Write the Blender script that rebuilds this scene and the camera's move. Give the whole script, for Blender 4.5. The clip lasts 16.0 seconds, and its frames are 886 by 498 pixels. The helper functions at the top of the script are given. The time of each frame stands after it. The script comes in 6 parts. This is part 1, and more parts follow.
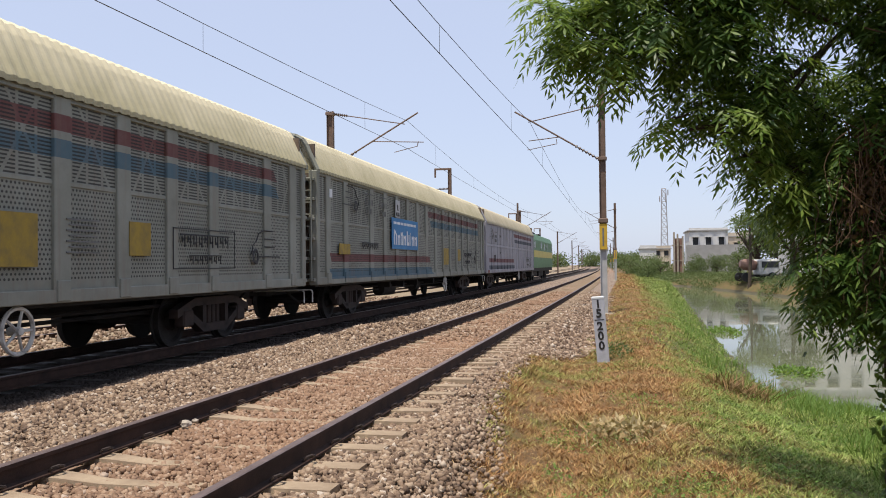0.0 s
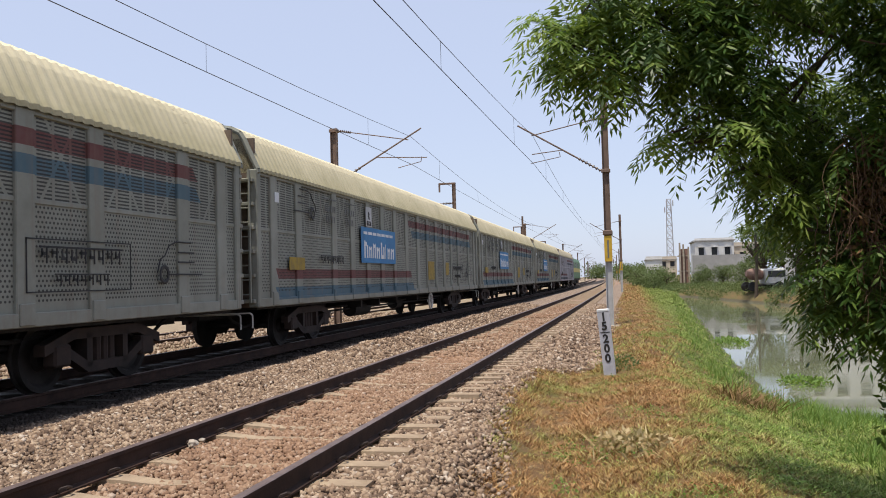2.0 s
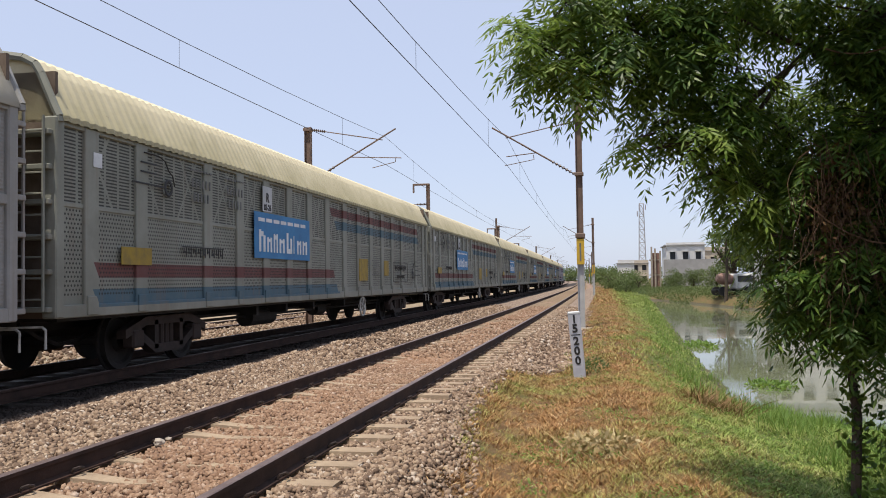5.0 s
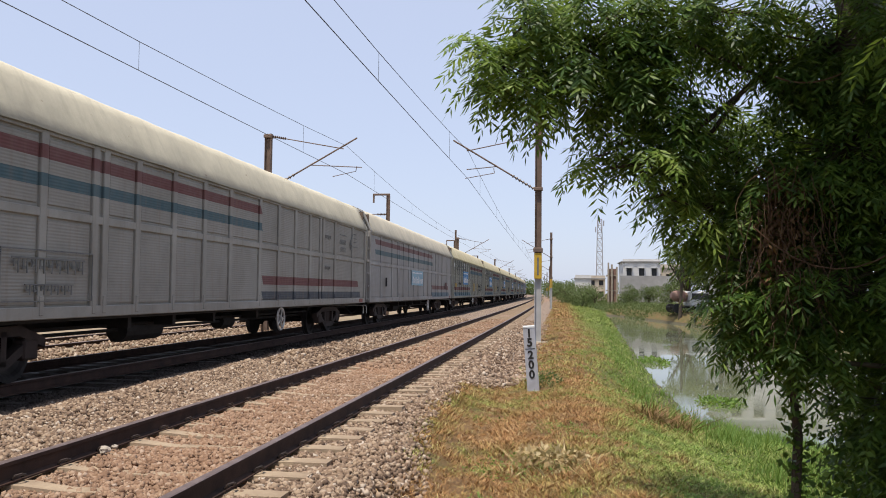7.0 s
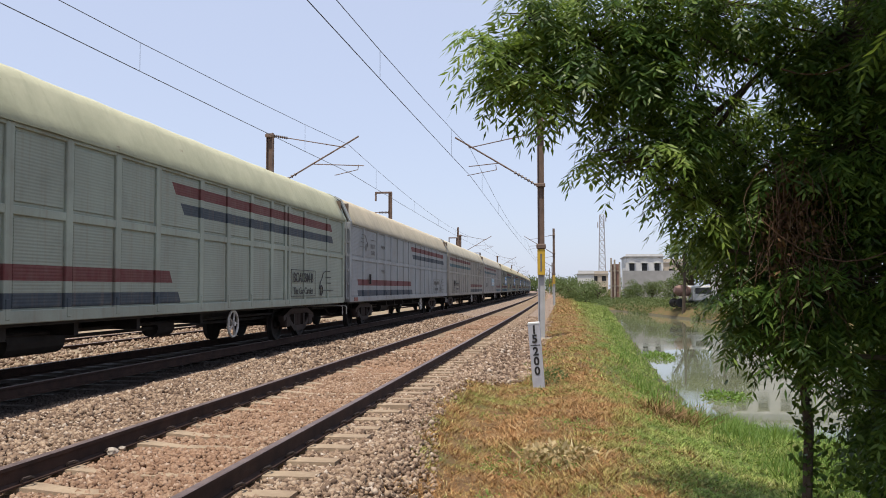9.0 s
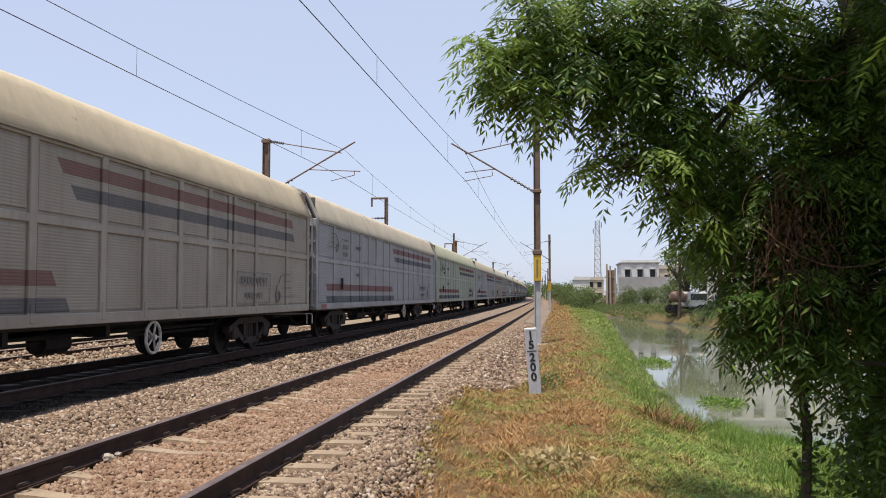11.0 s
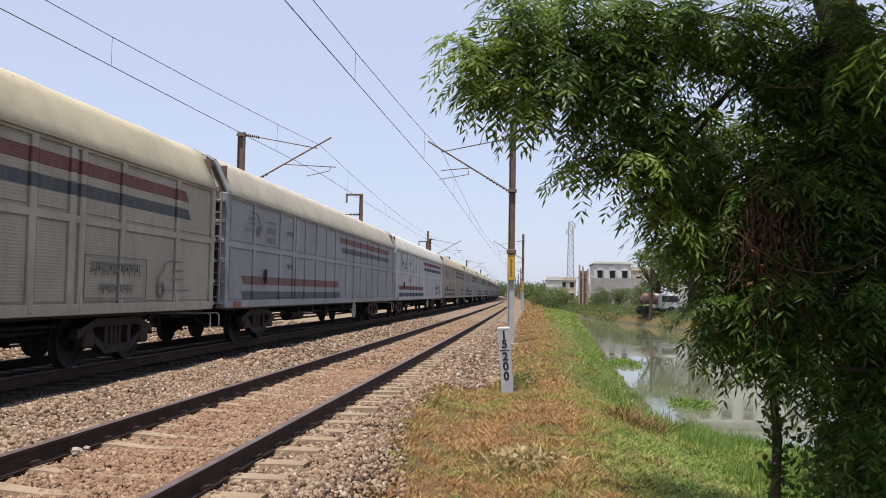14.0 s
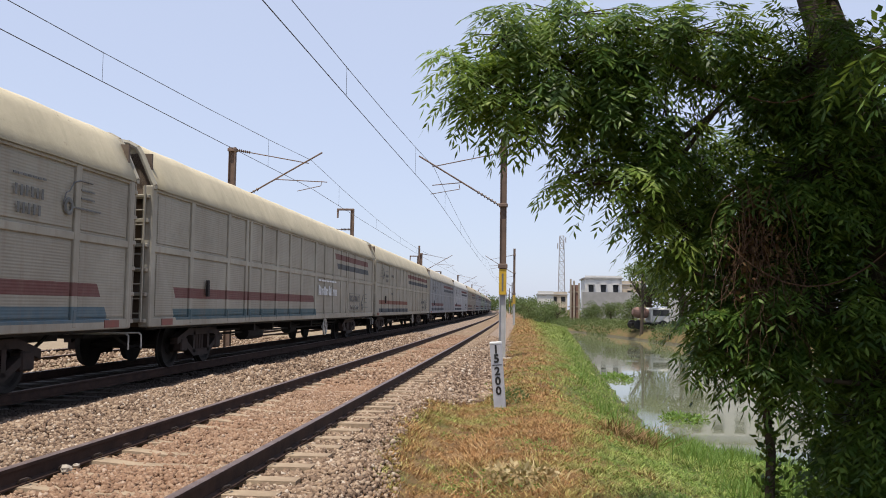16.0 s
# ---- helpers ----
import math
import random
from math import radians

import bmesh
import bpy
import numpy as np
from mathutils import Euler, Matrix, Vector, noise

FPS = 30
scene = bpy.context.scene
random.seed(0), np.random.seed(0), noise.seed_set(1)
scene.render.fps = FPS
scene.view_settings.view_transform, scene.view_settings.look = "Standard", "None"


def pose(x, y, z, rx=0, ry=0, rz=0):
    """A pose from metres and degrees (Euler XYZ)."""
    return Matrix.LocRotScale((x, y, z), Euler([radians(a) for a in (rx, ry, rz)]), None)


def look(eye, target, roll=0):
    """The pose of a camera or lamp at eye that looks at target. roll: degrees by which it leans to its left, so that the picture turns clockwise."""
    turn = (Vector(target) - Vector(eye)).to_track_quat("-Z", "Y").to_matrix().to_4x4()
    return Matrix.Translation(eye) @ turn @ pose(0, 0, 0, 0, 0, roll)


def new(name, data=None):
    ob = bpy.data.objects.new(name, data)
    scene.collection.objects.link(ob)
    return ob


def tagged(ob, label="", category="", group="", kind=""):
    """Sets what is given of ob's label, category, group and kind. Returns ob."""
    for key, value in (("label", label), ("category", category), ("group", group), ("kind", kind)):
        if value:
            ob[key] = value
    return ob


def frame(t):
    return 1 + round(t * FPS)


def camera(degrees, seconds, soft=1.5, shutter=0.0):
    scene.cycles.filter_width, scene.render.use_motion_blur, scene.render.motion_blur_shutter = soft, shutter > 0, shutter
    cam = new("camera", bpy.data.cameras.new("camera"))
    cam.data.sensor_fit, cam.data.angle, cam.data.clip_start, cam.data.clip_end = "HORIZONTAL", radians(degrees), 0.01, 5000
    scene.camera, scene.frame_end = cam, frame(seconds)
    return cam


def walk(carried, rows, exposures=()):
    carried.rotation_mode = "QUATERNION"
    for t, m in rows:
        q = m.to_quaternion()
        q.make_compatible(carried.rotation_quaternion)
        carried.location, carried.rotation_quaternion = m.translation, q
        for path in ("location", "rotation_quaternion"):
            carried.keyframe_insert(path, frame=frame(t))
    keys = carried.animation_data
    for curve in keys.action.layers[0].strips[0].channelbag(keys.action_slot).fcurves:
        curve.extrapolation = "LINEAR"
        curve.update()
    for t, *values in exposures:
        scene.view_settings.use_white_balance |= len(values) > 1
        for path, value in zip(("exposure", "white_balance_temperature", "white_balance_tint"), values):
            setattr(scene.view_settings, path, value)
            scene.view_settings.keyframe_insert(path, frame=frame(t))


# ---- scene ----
cam = camera(54.1, 16.0, soft=0.95)
PATH = [
    (0, (-0.067, -0.607, 1.345), (-0.48, 1.349, 1.383), -0.6),
    (0.5, (-0.059, -0.609, 1.355), (-0.442, 1.353, 1.4), -1.0),
    (1, (-0.054, -0.61, 1.355), (-0.452, 1.35, 1.405), -0.9),
    (1.5, (-0.043, -0.627, 1.353), (-0.446, 1.332, 1.41), -1.3),
    (2, (-0.038, -0.635, 1.359), (-0.463, 1.318, 1.43), -1.5),
    (2.5, (-0.021, -0.641, 1.359), (-0.431, 1.315, 1.435), -1.1),
    (3, (-0.018, -0.638, 1.358), (-0.407, 1.322, 1.44), -1.1),
    (5.5, (-0.013, -0.635, 1.353), (-0.36, 1.334, 1.416), -0.5),
    (6, (-0.039, -0.652, 1.35), (-0.335, 1.325, 1.401), -0.0),
    (6.5, (0.003, -0.654, 1.366), (-0.285, 1.324, 1.437), 0.3),
    (7, (0.02, -0.655, 1.37), (-0.253, 1.324, 1.467), 0.6),
    (7.5, (0.018, -0.65, 1.365), (-0.256, 1.328, 1.468), -0.2),
    (8, (0.01, -0.654, 1.365), (-0.268, 1.324, 1.468), -0.6),
    (8.5, (-0.003, -0.643, 1.366), (-0.274, 1.336, 1.465), -0.6),
    (9, (-0.011, -0.639, 1.37), (-0.289, 1.339, 1.461), -0.1),
    (11.5, (-0.03, -0.634, 1.368), (-0.29, 1.346, 1.474), -0.0),
    (12, (-0.018, -0.633, 1.369), (-0.253, 1.351, 1.467), -0.0),
    (12.5, (-0.018, -0.633, 1.37), (-0.235, 1.353, 1.465), 0.2),
    (13, (-0.026, -0.627, 1.372), (-0.23, 1.36, 1.468), 0.4),
    (13.5, (-0.024, -0.633, 1.374), (-0.228, 1.354, 1.469), 0.4),
    (14, (-0.055, -0.637, 1.371), (-0.263, 1.35, 1.471), 1.0),
    (14.5, (-0.073, -0.631, 1.369), (-0.28, 1.356, 1.476), 0.6),
    (15, (-0.078, -0.645, 1.365), (-0.281, 1.342, 1.481), 0.3),
    (15.5, (-0.07, -0.645, 1.371), (-0.268, 1.34, 1.502), 0.4),
    (16, (-0.065, -0.634, 1.371), (-0.253, 1.353, 1.505), 0.8),
]
walk(cam, [(t, look(eye, target, roll)) for t, eye, target, roll in PATH])

# ---- world, sun, exposure ----
SUN_EL, SUN_AZ = 73.0, 207.0          # degrees; azimuth clockwise from +y
SUN_STRENGTH, SKY_STRENGTH, EXPOSURE = 4.3, 0.15, 0.22
scene.view_settings.exposure = EXPOSURE
world = bpy.data.worlds.new("sky")
scene.world = world
world.use_nodes = True
wn = world.node_tree.nodes
sky = wn.new("ShaderNodeTexSky")
sky.sky_type, sky.sun_disc = "NISHITA", False
sky.sun_elevation, sky.sun_rotation = radians(SUN_EL), radians(SUN_AZ)
sky.air_density, sky.dust_density, sky.ozone_density = 1.0, 1.0, 2.5
wn["Background"].inputs[1].default_value = SKY_STRENGTH
haze = wn.new("ShaderNodeMix")        # even summer haze over the clear sky
haze.data_type = "RGBA"
haze.inputs[0].default_value = 0.74
haze.inputs[7].default_value = (3.75, 4.1, 5.25, 1.0)
world.node_tree.links.new(sky.outputs[0], haze.inputs[6])
world.node_tree.links.new(haze.outputs[2], wn["Background"].inputs[0])
lamp = bpy.data.lights.new("sun", "SUN")
lamp.energy, lamp.angle, lamp.color = SUN_STRENGTH, radians(0.6), (1.0, 0.925, 0.80)
sun = new("sun", lamp)
az, el = radians(SUN_AZ), radians(SUN_EL)
sun_at = Vector((math.sin(az) * math.cos(el), math.cos(az) * math.cos(el), math.sin(el))) * 60
sun.matrix_world = look(sun_at, (0, 0, 0))

# ---- lines of the place ----
T1, T2, T3 = -3.44, -8.5, -13.9       # track centres
GAUGE = 1.745                          # between rail heads' centres
RAIL2 = 0.03
WATER = -1.3
SPEED, PITCH, GAP0 = 22.607, 24.334, 42.0


def bend(y):
    """How far the line swings to the left at y."""
    return -0.00006 * max(0.0, y - 20.0) ** 2


def near_bank(y):
    if y < 24:
        return 2.75 + (max(0.0, 19.5 - y) / 5.0) ** 2 * 1.9
    return 2.75 + (y - 24) * 0.032


def far_bank(y):
    return max(near_bank(y) - 2.5, 12.2 - (y - 62) * 0.165 if y > 62 else 12.2 + (62 - y) * 0.1)


def verge_edge(y):
    """Where the ballast gives way to turf."""
    return -1.3 - 0.5 * smooth(6.5, 10.5, y) + 0.95 * smooth(14.0, 17.0, y)


def smooth(a, b, v):
    u = min(1.0, max(0.0, (v - a) / (b - a)))
    return u * u * (3 - 2 * u)


def ground_z(x, y):
    """Height of the ground sheet."""
    xs = x - bend(y)
    z = -0.5
    bed = smooth(-17.5, -15.2, xs) * (1 - smooth(-1.75, -0.95, xs))
    z = z + bed * 0.27
    z = z + 0.12 * math.exp(-((xs + 6.0) / 0.55) ** 2)
    if xs > -1.2:
        z += 0.16 * math.exp(-((xs - 0.2) / 0.9) ** 2) * smooth(6, 12, y)
    nb, fb = near_bank(y), far_bank(y)
    z -= 0.30 * smooth(0.7, 2.6, x)
    w = 1.4 + 0.25 * max(0.0, min(10.0, 24 - y))
    u = min(1.0, max(0.0, (x - nb + w) / w))
    near = z + (-1.32 - z) * u ** 1.2 - 0.9 * smooth(nb, nb + 1.5, x)
    far = smooth(fb - 0.6, fb + 1.5, x)
    z = near * (1 - far) - 0.5 * far
    z += smooth(fb + 1, fb + 4, x) * 0.35
    z += 0.05 * noise.noise((x * 0.9, y * 0.9, 3.0)) + 0.015 * noise.noise((x * 4, y * 4, 1.0))
    return z


# ---- materials ----
class Mat:
    """A node material with a few shorthands."""

    def __init__(self, name, rough=0.8, metal=0.0, spec=0.3):
        self.m = bpy.data.materials.new(name)
        self.m.use_nodes = True
        self.t = self.m.node_tree
        self.b = self.t.nodes["Principled BSDF"]
        self.b.inputs["Roughness"].default_value = rough
        self.b.inputs["Metallic"].default_value = metal
        self.b.inputs["Specular IOR Level"].default_value = spec
        self.tc = None

    def node(self, kind):
        return self.t.nodes.new(kind)

    def put(self, sock, v):
        if hasattr(v, "is_output"):
            self.t.links.new(v, sock)
        elif isinstance(v, (tuple, list)):
            sock.default_value = (*v, 1.0) if len(sock.default_value) == 4 and len(v) == 3 else v
        else:
            sock.default_value = v

    def coord(self, ob=None):
        if self.tc is None:
            self.tc = self.node("ShaderNodeTexCoord")
            if ob is not None:
                self.tc.object = ob
        return self.tc.outputs["Object"]

    def world_pos(self):
        return self.node("ShaderNodeNewGeometry").outputs["Position"]

    def island(self):
        return self.node("ShaderNodeNewGeometry").outputs["Random Per Island"]

    def rand(self):
        return self.node("ShaderNodeObjectInfo").outputs["Random"]

    def math(self, op, a, b=0.0, c=None, clamp=False):
        n = self.node("ShaderNodeMath")
        n.operation, n.use_clamp = op, clamp
        self.put(n.inputs[0], a)
        self.put(n.inputs[1], b)
        if c is not None:
            self.put(n.inputs[2], c)
        return n.outputs[0]

    def noise(self, vec, scale, detail=4.0, rough=0.6, stretch=None):
        n = self.node("ShaderNodeTexNoise")
        n.inputs["Scale"].default_value = scale
        n.inputs["Detail"].default_value = detail
        n.inputs["Roughness"].default_value = rough
        if stretch:
            mp = self.node("ShaderNodeMapping")
            mp.inputs["Scale"].default_value = stretch
            self.t.links.new(vec, mp.inputs[0])
            vec = mp.outputs[0]
        self.t.links.new(vec, n.inputs["Vector"])
        return n.outputs["Fac"]

    def voronoi(self, vec, scale, out="Color"):
        n = self.node("ShaderNodeTexVoronoi")
        n.inputs["Scale"].default_value = scale
        self.t.links.new(vec, n.inputs["Vector"])
        return n.outputs[out]

    def mix(self, fac, a, b, kind="MIX"):
        n = self.node("ShaderNodeMix")
        n.data_type, n.blend_type = "RGBA", kind
        self.put(n.inputs[0], fac)
        self.put(n.inputs[6], a)
        self.put(n.inputs[7], b)
        return n.outputs[2]

    def ramp(self, fac, *stops):
        n = self.node("ShaderNodeValToRGB")
        e = n.color_ramp.elements
        while len(e) < len(stops):
            e.new(0.5)
        for s, (p, c) in zip(e, stops):
            s.position, s.color = p, (*c, 1.0) if not isinstance(c, float) else (c, c, c, 1.0)
        self.put(n.inputs[0], fac)
        return n.outputs[0]

    def split(self, vec):
        n = self.node("ShaderNodeSeparateXYZ")
        self.t.links.new(vec, n.inputs[0])
        return n.outputs

    def bump(self, h, strength=0.3, dist=0.02):
        n = self.node("ShaderNodeBump")
        n.inputs["Strength"].default_value = strength
        n.inputs["Distance"].default_value = dist
        self.t.links.new(h, n.inputs["Height"])
        self.t.links.new(n.outputs[0], self.b.inputs["Normal"])

    def color(self, c):
        self.put(self.b.inputs["Base Color"], c)
        return self


def worn(name, col, dark, rough=0.7, metal=0.0, scale=3.0, bump=0.2, spec=0.3):
    """Plain surface with stains and grain."""
    m = Mat(name, rough, metal, spec)
    p = m.coord()
    a = m.noise(p, scale, 5)
    g = m.noise(p, scale * 18, 3)
    c = m.mix(m.ramp(a, (0.35, 0.0), (0.7, 1.0)), col, dark)
    m.color(m.mix(m.math("MULTIPLY", g, 0.35), c, tuple(v * 0.6 for v in dark)))
    m.bump(g, bump, 0.01)
    return m.m


M_RAIL = worn("rail_steel", (0.065, 0.037, 0.028), (0.03, 0.02, 0.017), 0.85, 0.0, 4, 0.25, 0.15)
M_RAILTOP = worn("rail_head", (0.24, 0.18, 0.165), (0.14, 0.10, 0.09), 0.5, 0.4, 5, 0.05)
M_SLEEPER = worn("sleeper_concrete", (0.42, 0.32, 0.22), (0.26, 0.19, 0.13), 0.9, 0, 4, 0.4)
# sleeper colour darkened for the shade under the train
M_SHADED = worn("oil_stained_sleeper", (0.07, 0.055, 0.045), (0.03, 0.025, 0.022), 0.8, 0, 4, 0.4)
M_CLIP = worn("clip_iron", (0.07, 0.05, 0.045), (0.03, 0.025, 0.022), 0.7, 0.3, 9)
M_IRON = worn("dark_iron", (0.035, 0.03, 0.028), (0.015, 0.013, 0.012), 0.75, 0.2, 4)
M_BOGIE = worn("bogie_iron", (0.055, 0.036, 0.03), (0.022, 0.018, 0.016), 0.8, 0.1, 3)
M_WHEELRIM = worn("white_handwheel", (0.62, 0.6, 0.56), (0.3, 0.28, 0.25), 0.6, 0, 6)
M_MAST = worn("mast_rust", (0.22, 0.15, 0.115), (0.12, 0.085, 0.068), 0.75, 0.1, 2)
M_MASTGREY = worn("mast_grey_paint", (0.52, 0.52, 0.52), (0.36, 0.36, 0.37), 0.6, 0, 2)
M_YELLOW = worn("mast_yellow_paint", (0.62, 0.40, 0.04), (0.42, 0.26, 0.04), 0.6, 0, 4)
M_WIRE = worn("copper_wire", (0.07, 0.06, 0.055), (0.04, 0.035, 0.033), 0.6, 0.4, 2)
M_INS = worn("brown_insulator", (0.10, 0.06, 0.045), (0.05, 0.03, 0.025), 0.35, 0, 6)
# white post paint, greyed and blued for shade on its face
M_SIGN = worn("sign_white_paint", (0.52, 0.52, 0.57), (0.38, 0.38, 0.42), 0.6, 0, 5)
M_BLACK = worn("black_paint", (0.02, 0.02, 0.024), (0.035, 0.033, 0.03), 0.6, 0, 6)
M_WHITEPAINT = worn("white_letter_paint", (0.75, 0.76, 0.77), (0.55, 0.56, 0.57), 0.6, 0, 4)
M_CONCRETE = worn("post_concrete", (0.42, 0.36, 0.29), (0.27, 0.22, 0.17), 0.9, 0, 3)
M_PLASTER = worn("white_plaster", (0.74, 0.73, 0.71), (0.55, 0.53, 0.5), 0.9, 0, 0.7)
M_GREYWALL = worn("grey_cement_wall", (0.42, 0.41, 0.40), (0.30, 0.29, 0.28), 0.9, 0, 0.6)
M_PINK = worn("cream_plaster", (0.60, 0.52, 0.42), (0.45, 0.38, 0.3), 0.9, 0, 0.6)
M_DARKWIN = worn("window_dark", (0.03, 0.032, 0.036), (0.06, 0.06, 0.06), 0.25, 0, 2)
M_TOWER = worn("tower_steel", (0.42, 0.42, 0.44), (0.34, 0.32, 0.33), 0.6, 0.2, 0.5)
M_BARK = worn("bark", (0.11, 0.085, 0.06), (0.05, 0.038, 0.03), 0.95, 0, 6, 0.8)
M_VINE = worn("dry_vine", (0.15, 0.085, 0.05), (0.06, 0.036, 0.025), 0.95, 0, 8, 0.5)
M_TRUCK = worn("truck_white_paint", (0.66, 0.65, 0.63), (0.5, 0.48, 0.45), 0.5, 0, 2)
M_TANK = worn("drum_orange_paint", (0.30, 0.18, 0.14), (0.24, 0.14, 0.11), 0.6, 0, 2)
M_RUBBER = worn("tyre_rubber", (0.02, 0.02, 0.02), (0.03, 0.028, 0.026), 0.9, 0, 6)
M_LOCOGREEN = worn("loco_green_paint", (0.11, 0.24, 0.10), (0.06, 0.15, 0.06), 0.5, 0, 2)
M_LOCOYELLOW = worn("loco_yellow_paint", (0.62, 0.52, 0.12), (0.5, 0.4, 0.1), 0.5, 0, 2)


def ballast_mat(name, by_island):
    m = Mat(name, 0.92, 0, 0.2)
    p = m.world_pos()
    big = m.noise(p, 0.35, 4)
    if by_island:
        cell = m.island()
        shade = m.ramp(cell, (0.0, (0.09, 0.063, 0.047)), (0.3, (0.18, 0.125, 0.09)), (0.7, (0.31, 0.225, 0.158)), (0.93, (0.40, 0.31, 0.23)), (1.0, (0.52, 0.45, 0.38)))
    else:
        cell = m.voronoi(p, 19.0)
        shade = m.ramp(m.split(cell)[0], (0.0, (0.09, 0.065, 0.05)), (0.4, (0.20, 0.15, 0.115)), (1.0, (0.33, 0.26, 0.20)))
    x = m.split(p)
    # rust-brown dust between the rails, paler grey stone on the shoulders
    inside = m.math("MULTIPLY", m.math("GREATER_THAN", x[0], -4.4), m.math("LESS_THAN", x[0], -2.7))
    rust = m.math("MULTIPLY", m.math("ADD", m.math("MULTIPLY", inside, 0.5), 0.12), m.ramp(big, (0.3, 0.4), (0.65, 1.0)))
    shade = m.mix(rust, shade, (0.30, 0.17, 0.105))
    # shade under the train painted into its track bed, with some oil
    train_shade = m.math("MULTIPLY", m.math("MULTIPLY", m.math("SUBTRACT", 2.25, m.math("ADD", m.math("ABSOLUTE", m.math("ADD", x[0], 8.5)), m.math("MULTIPLY", big, 0.6))), 2.5, clamp=True), 0.94)
    m.color(m.mix(train_shade, shade, (0.024, 0.02, 0.018)))
    m.bump(m.noise(p, 60, 3), 0.4, 0.01)
    return m.m


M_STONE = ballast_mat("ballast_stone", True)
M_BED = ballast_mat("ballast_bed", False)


def ground_mat():
    m = Mat("earth_and_turf", 0.95, 0, 0.15)
    p = m.world_pos()
    s = m.split(p)
    big, mid, fine = m.noise(p, 1.0, 6, 0.68), m.noise(p, 3.2, 5), m.noise(p, 40, 4)
    dry = m.ramp(mid, (0.3, (0.12, 0.07, 0.035)), (0.7, (0.24, 0.145, 0.07)))
    green = m.ramp(mid, (0.3, (0.06, 0.08, 0.025)), (0.7, (0.13, 0.16, 0.045)))
    edge = m.math("MINIMUM", m.math("MAXIMUM", m.math("MULTIPLY", m.math("SUBTRACT", s[0], 1.3), 0.17), -0.16), 0.3)
    k = m.ramp(m.math("ADD", m.math("ADD", big, 0.02), edge), (0.38, 0.0), (0.60, 1.0))
    turf = m.mix(k, dry, green)
    sand = m.ramp(mid, (0.3, (0.27, 0.205, 0.14)), (0.75, (0.40, 0.32, 0.225)))
    left = m.math("LESS_THAN", s[0], -9.8)
    c = m.mix(left, turf, sand)
    bankside = m.math("GREATER_THAN", s[0], 5.2)
    c = m.mix(bankside, c, m.ramp(mid, (0.35, (0.21, 0.13, 0.065)), (0.5, (0.17, 0.125, 0.055)), (0.62, (0.11, 0.12, 0.04))))
    wet = m.math("LESS_THAN", s[2], -1.15)
    c = m.mix(wet, c, (0.10, 0.09, 0.06))
    m.color(m.mix(m.math("MULTIPLY", fine, 0.4), c, (0.06, 0.045, 0.03)))
    m.bump(fine, 0.8, 0.03)
    return m.m


M_GROUND = ground_mat()


def water_mat():
    m = Mat("canal_water", 0.04, 0, 0.5)
    p = m.world_pos()
    scum = m.ramp(m.noise(p, 0.35, 6, 0.65), (0.45, (0.14, 0.148, 0.10)), (0.8, (0.19, 0.20, 0.12)))
    m.color(scum)
    m.b.inputs["IOR"].default_value = 1.33
    m.put(m.b.inputs["Roughness"], m.ramp(m.noise(p, 0.5, 5), (0.45, 0.02), (0.75, 0.12)))
    m.bump(m.noise(p, 1.6, 3, 0.5, (1.0, 0.35, 1.0)), 0.02, 0.02)
    return m.m


M_WATER = water_mat()


def leaf_mat(name, a, b, c, trans=0.35, rough=0.45):
    """Foliage: three tones picked leaf by leaf, and light through the blade."""
    m = Mat(name, rough, 0, 0.28)
    col = m.ramp(m.island(), (0.0, a), (0.55, b), (1.0, c))
    p = m.coord()
    col = m.mix(m.math("MULTIPLY", m.noise(p, 2.0, 3), 0.5), col, tuple(v * 0.5 for v in a))
    m.color(col)
    tr = m.node("ShaderNodeBsdfTranslucent")
    m.t.links.new(m.mix(0.5, col, (0.30, 0.38, 0.05)), tr.inputs[0])
    mixn = m.node("ShaderNodeMixShader")
    mixn.inputs[0].default_value = trans
    m.t.links.new(m.b.outputs[0], mixn.inputs[1])
    m.t.links.new(tr.outputs[0], mixn.inputs[2])
    m.t.links.new(mixn.outputs[0], m.t.nodes["Material Output"].inputs[0])
    return m.m


M_NEEM = leaf_mat("neem_leaf", (0.030, 0.072, 0.016), (0.065, 0.135, 0.026), (0.22, 0.32, 0.06), 0.40, 0.42)
M_NEEMYOUNG = leaf_mat("young_neem_leaf", (0.10, 0.18, 0.03), (0.20, 0.32, 0.055), (0.40, 0.50, 0.13), 0.48, 0.5)
M_BUSH = leaf_mat("bush_leaf", (0.08, 0.115, 0.05), (0.12, 0.165, 0.065), (0.20, 0.235, 0.10), 0.25, 0.7)
M_PALM = leaf_mat("palm_leaf", (0.06, 0.10, 0.035), (0.09, 0.14, 0.05), (0.15, 0.20, 0.08), 0.25, 0.5)
M_REED = leaf_mat("reed_blade", (0.10, 0.18, 0.035), (0.16, 0.28, 0.055), (0.28, 0.38, 0.10), 0.35, 0.6)
M_DRYBUSH = leaf_mat("withered_leaf", (0.13, 0.07, 0.035), (0.25, 0.14, 0.065), (0.42, 0.28, 0.14), 0.2, 0.8)
M_DRYVINE = leaf_mat("withered_vine_leaf", (0.07, 0.035, 0.02), (0.12, 0.062, 0.03), (0.24, 0.15, 0.07), 0.15, 0.8)
M_PEBBLE = worn("pale_rock", (0.42, 0.37, 0.31), (0.38, 0.32, 0.26), 0.9, 0, 20)
M_STRAW = leaf_mat("dry_straw", (0.36, 0.24, 0.12), (0.55, 0.42, 0.22), (0.80, 0.68, 0.44), 0.2, 0.8)


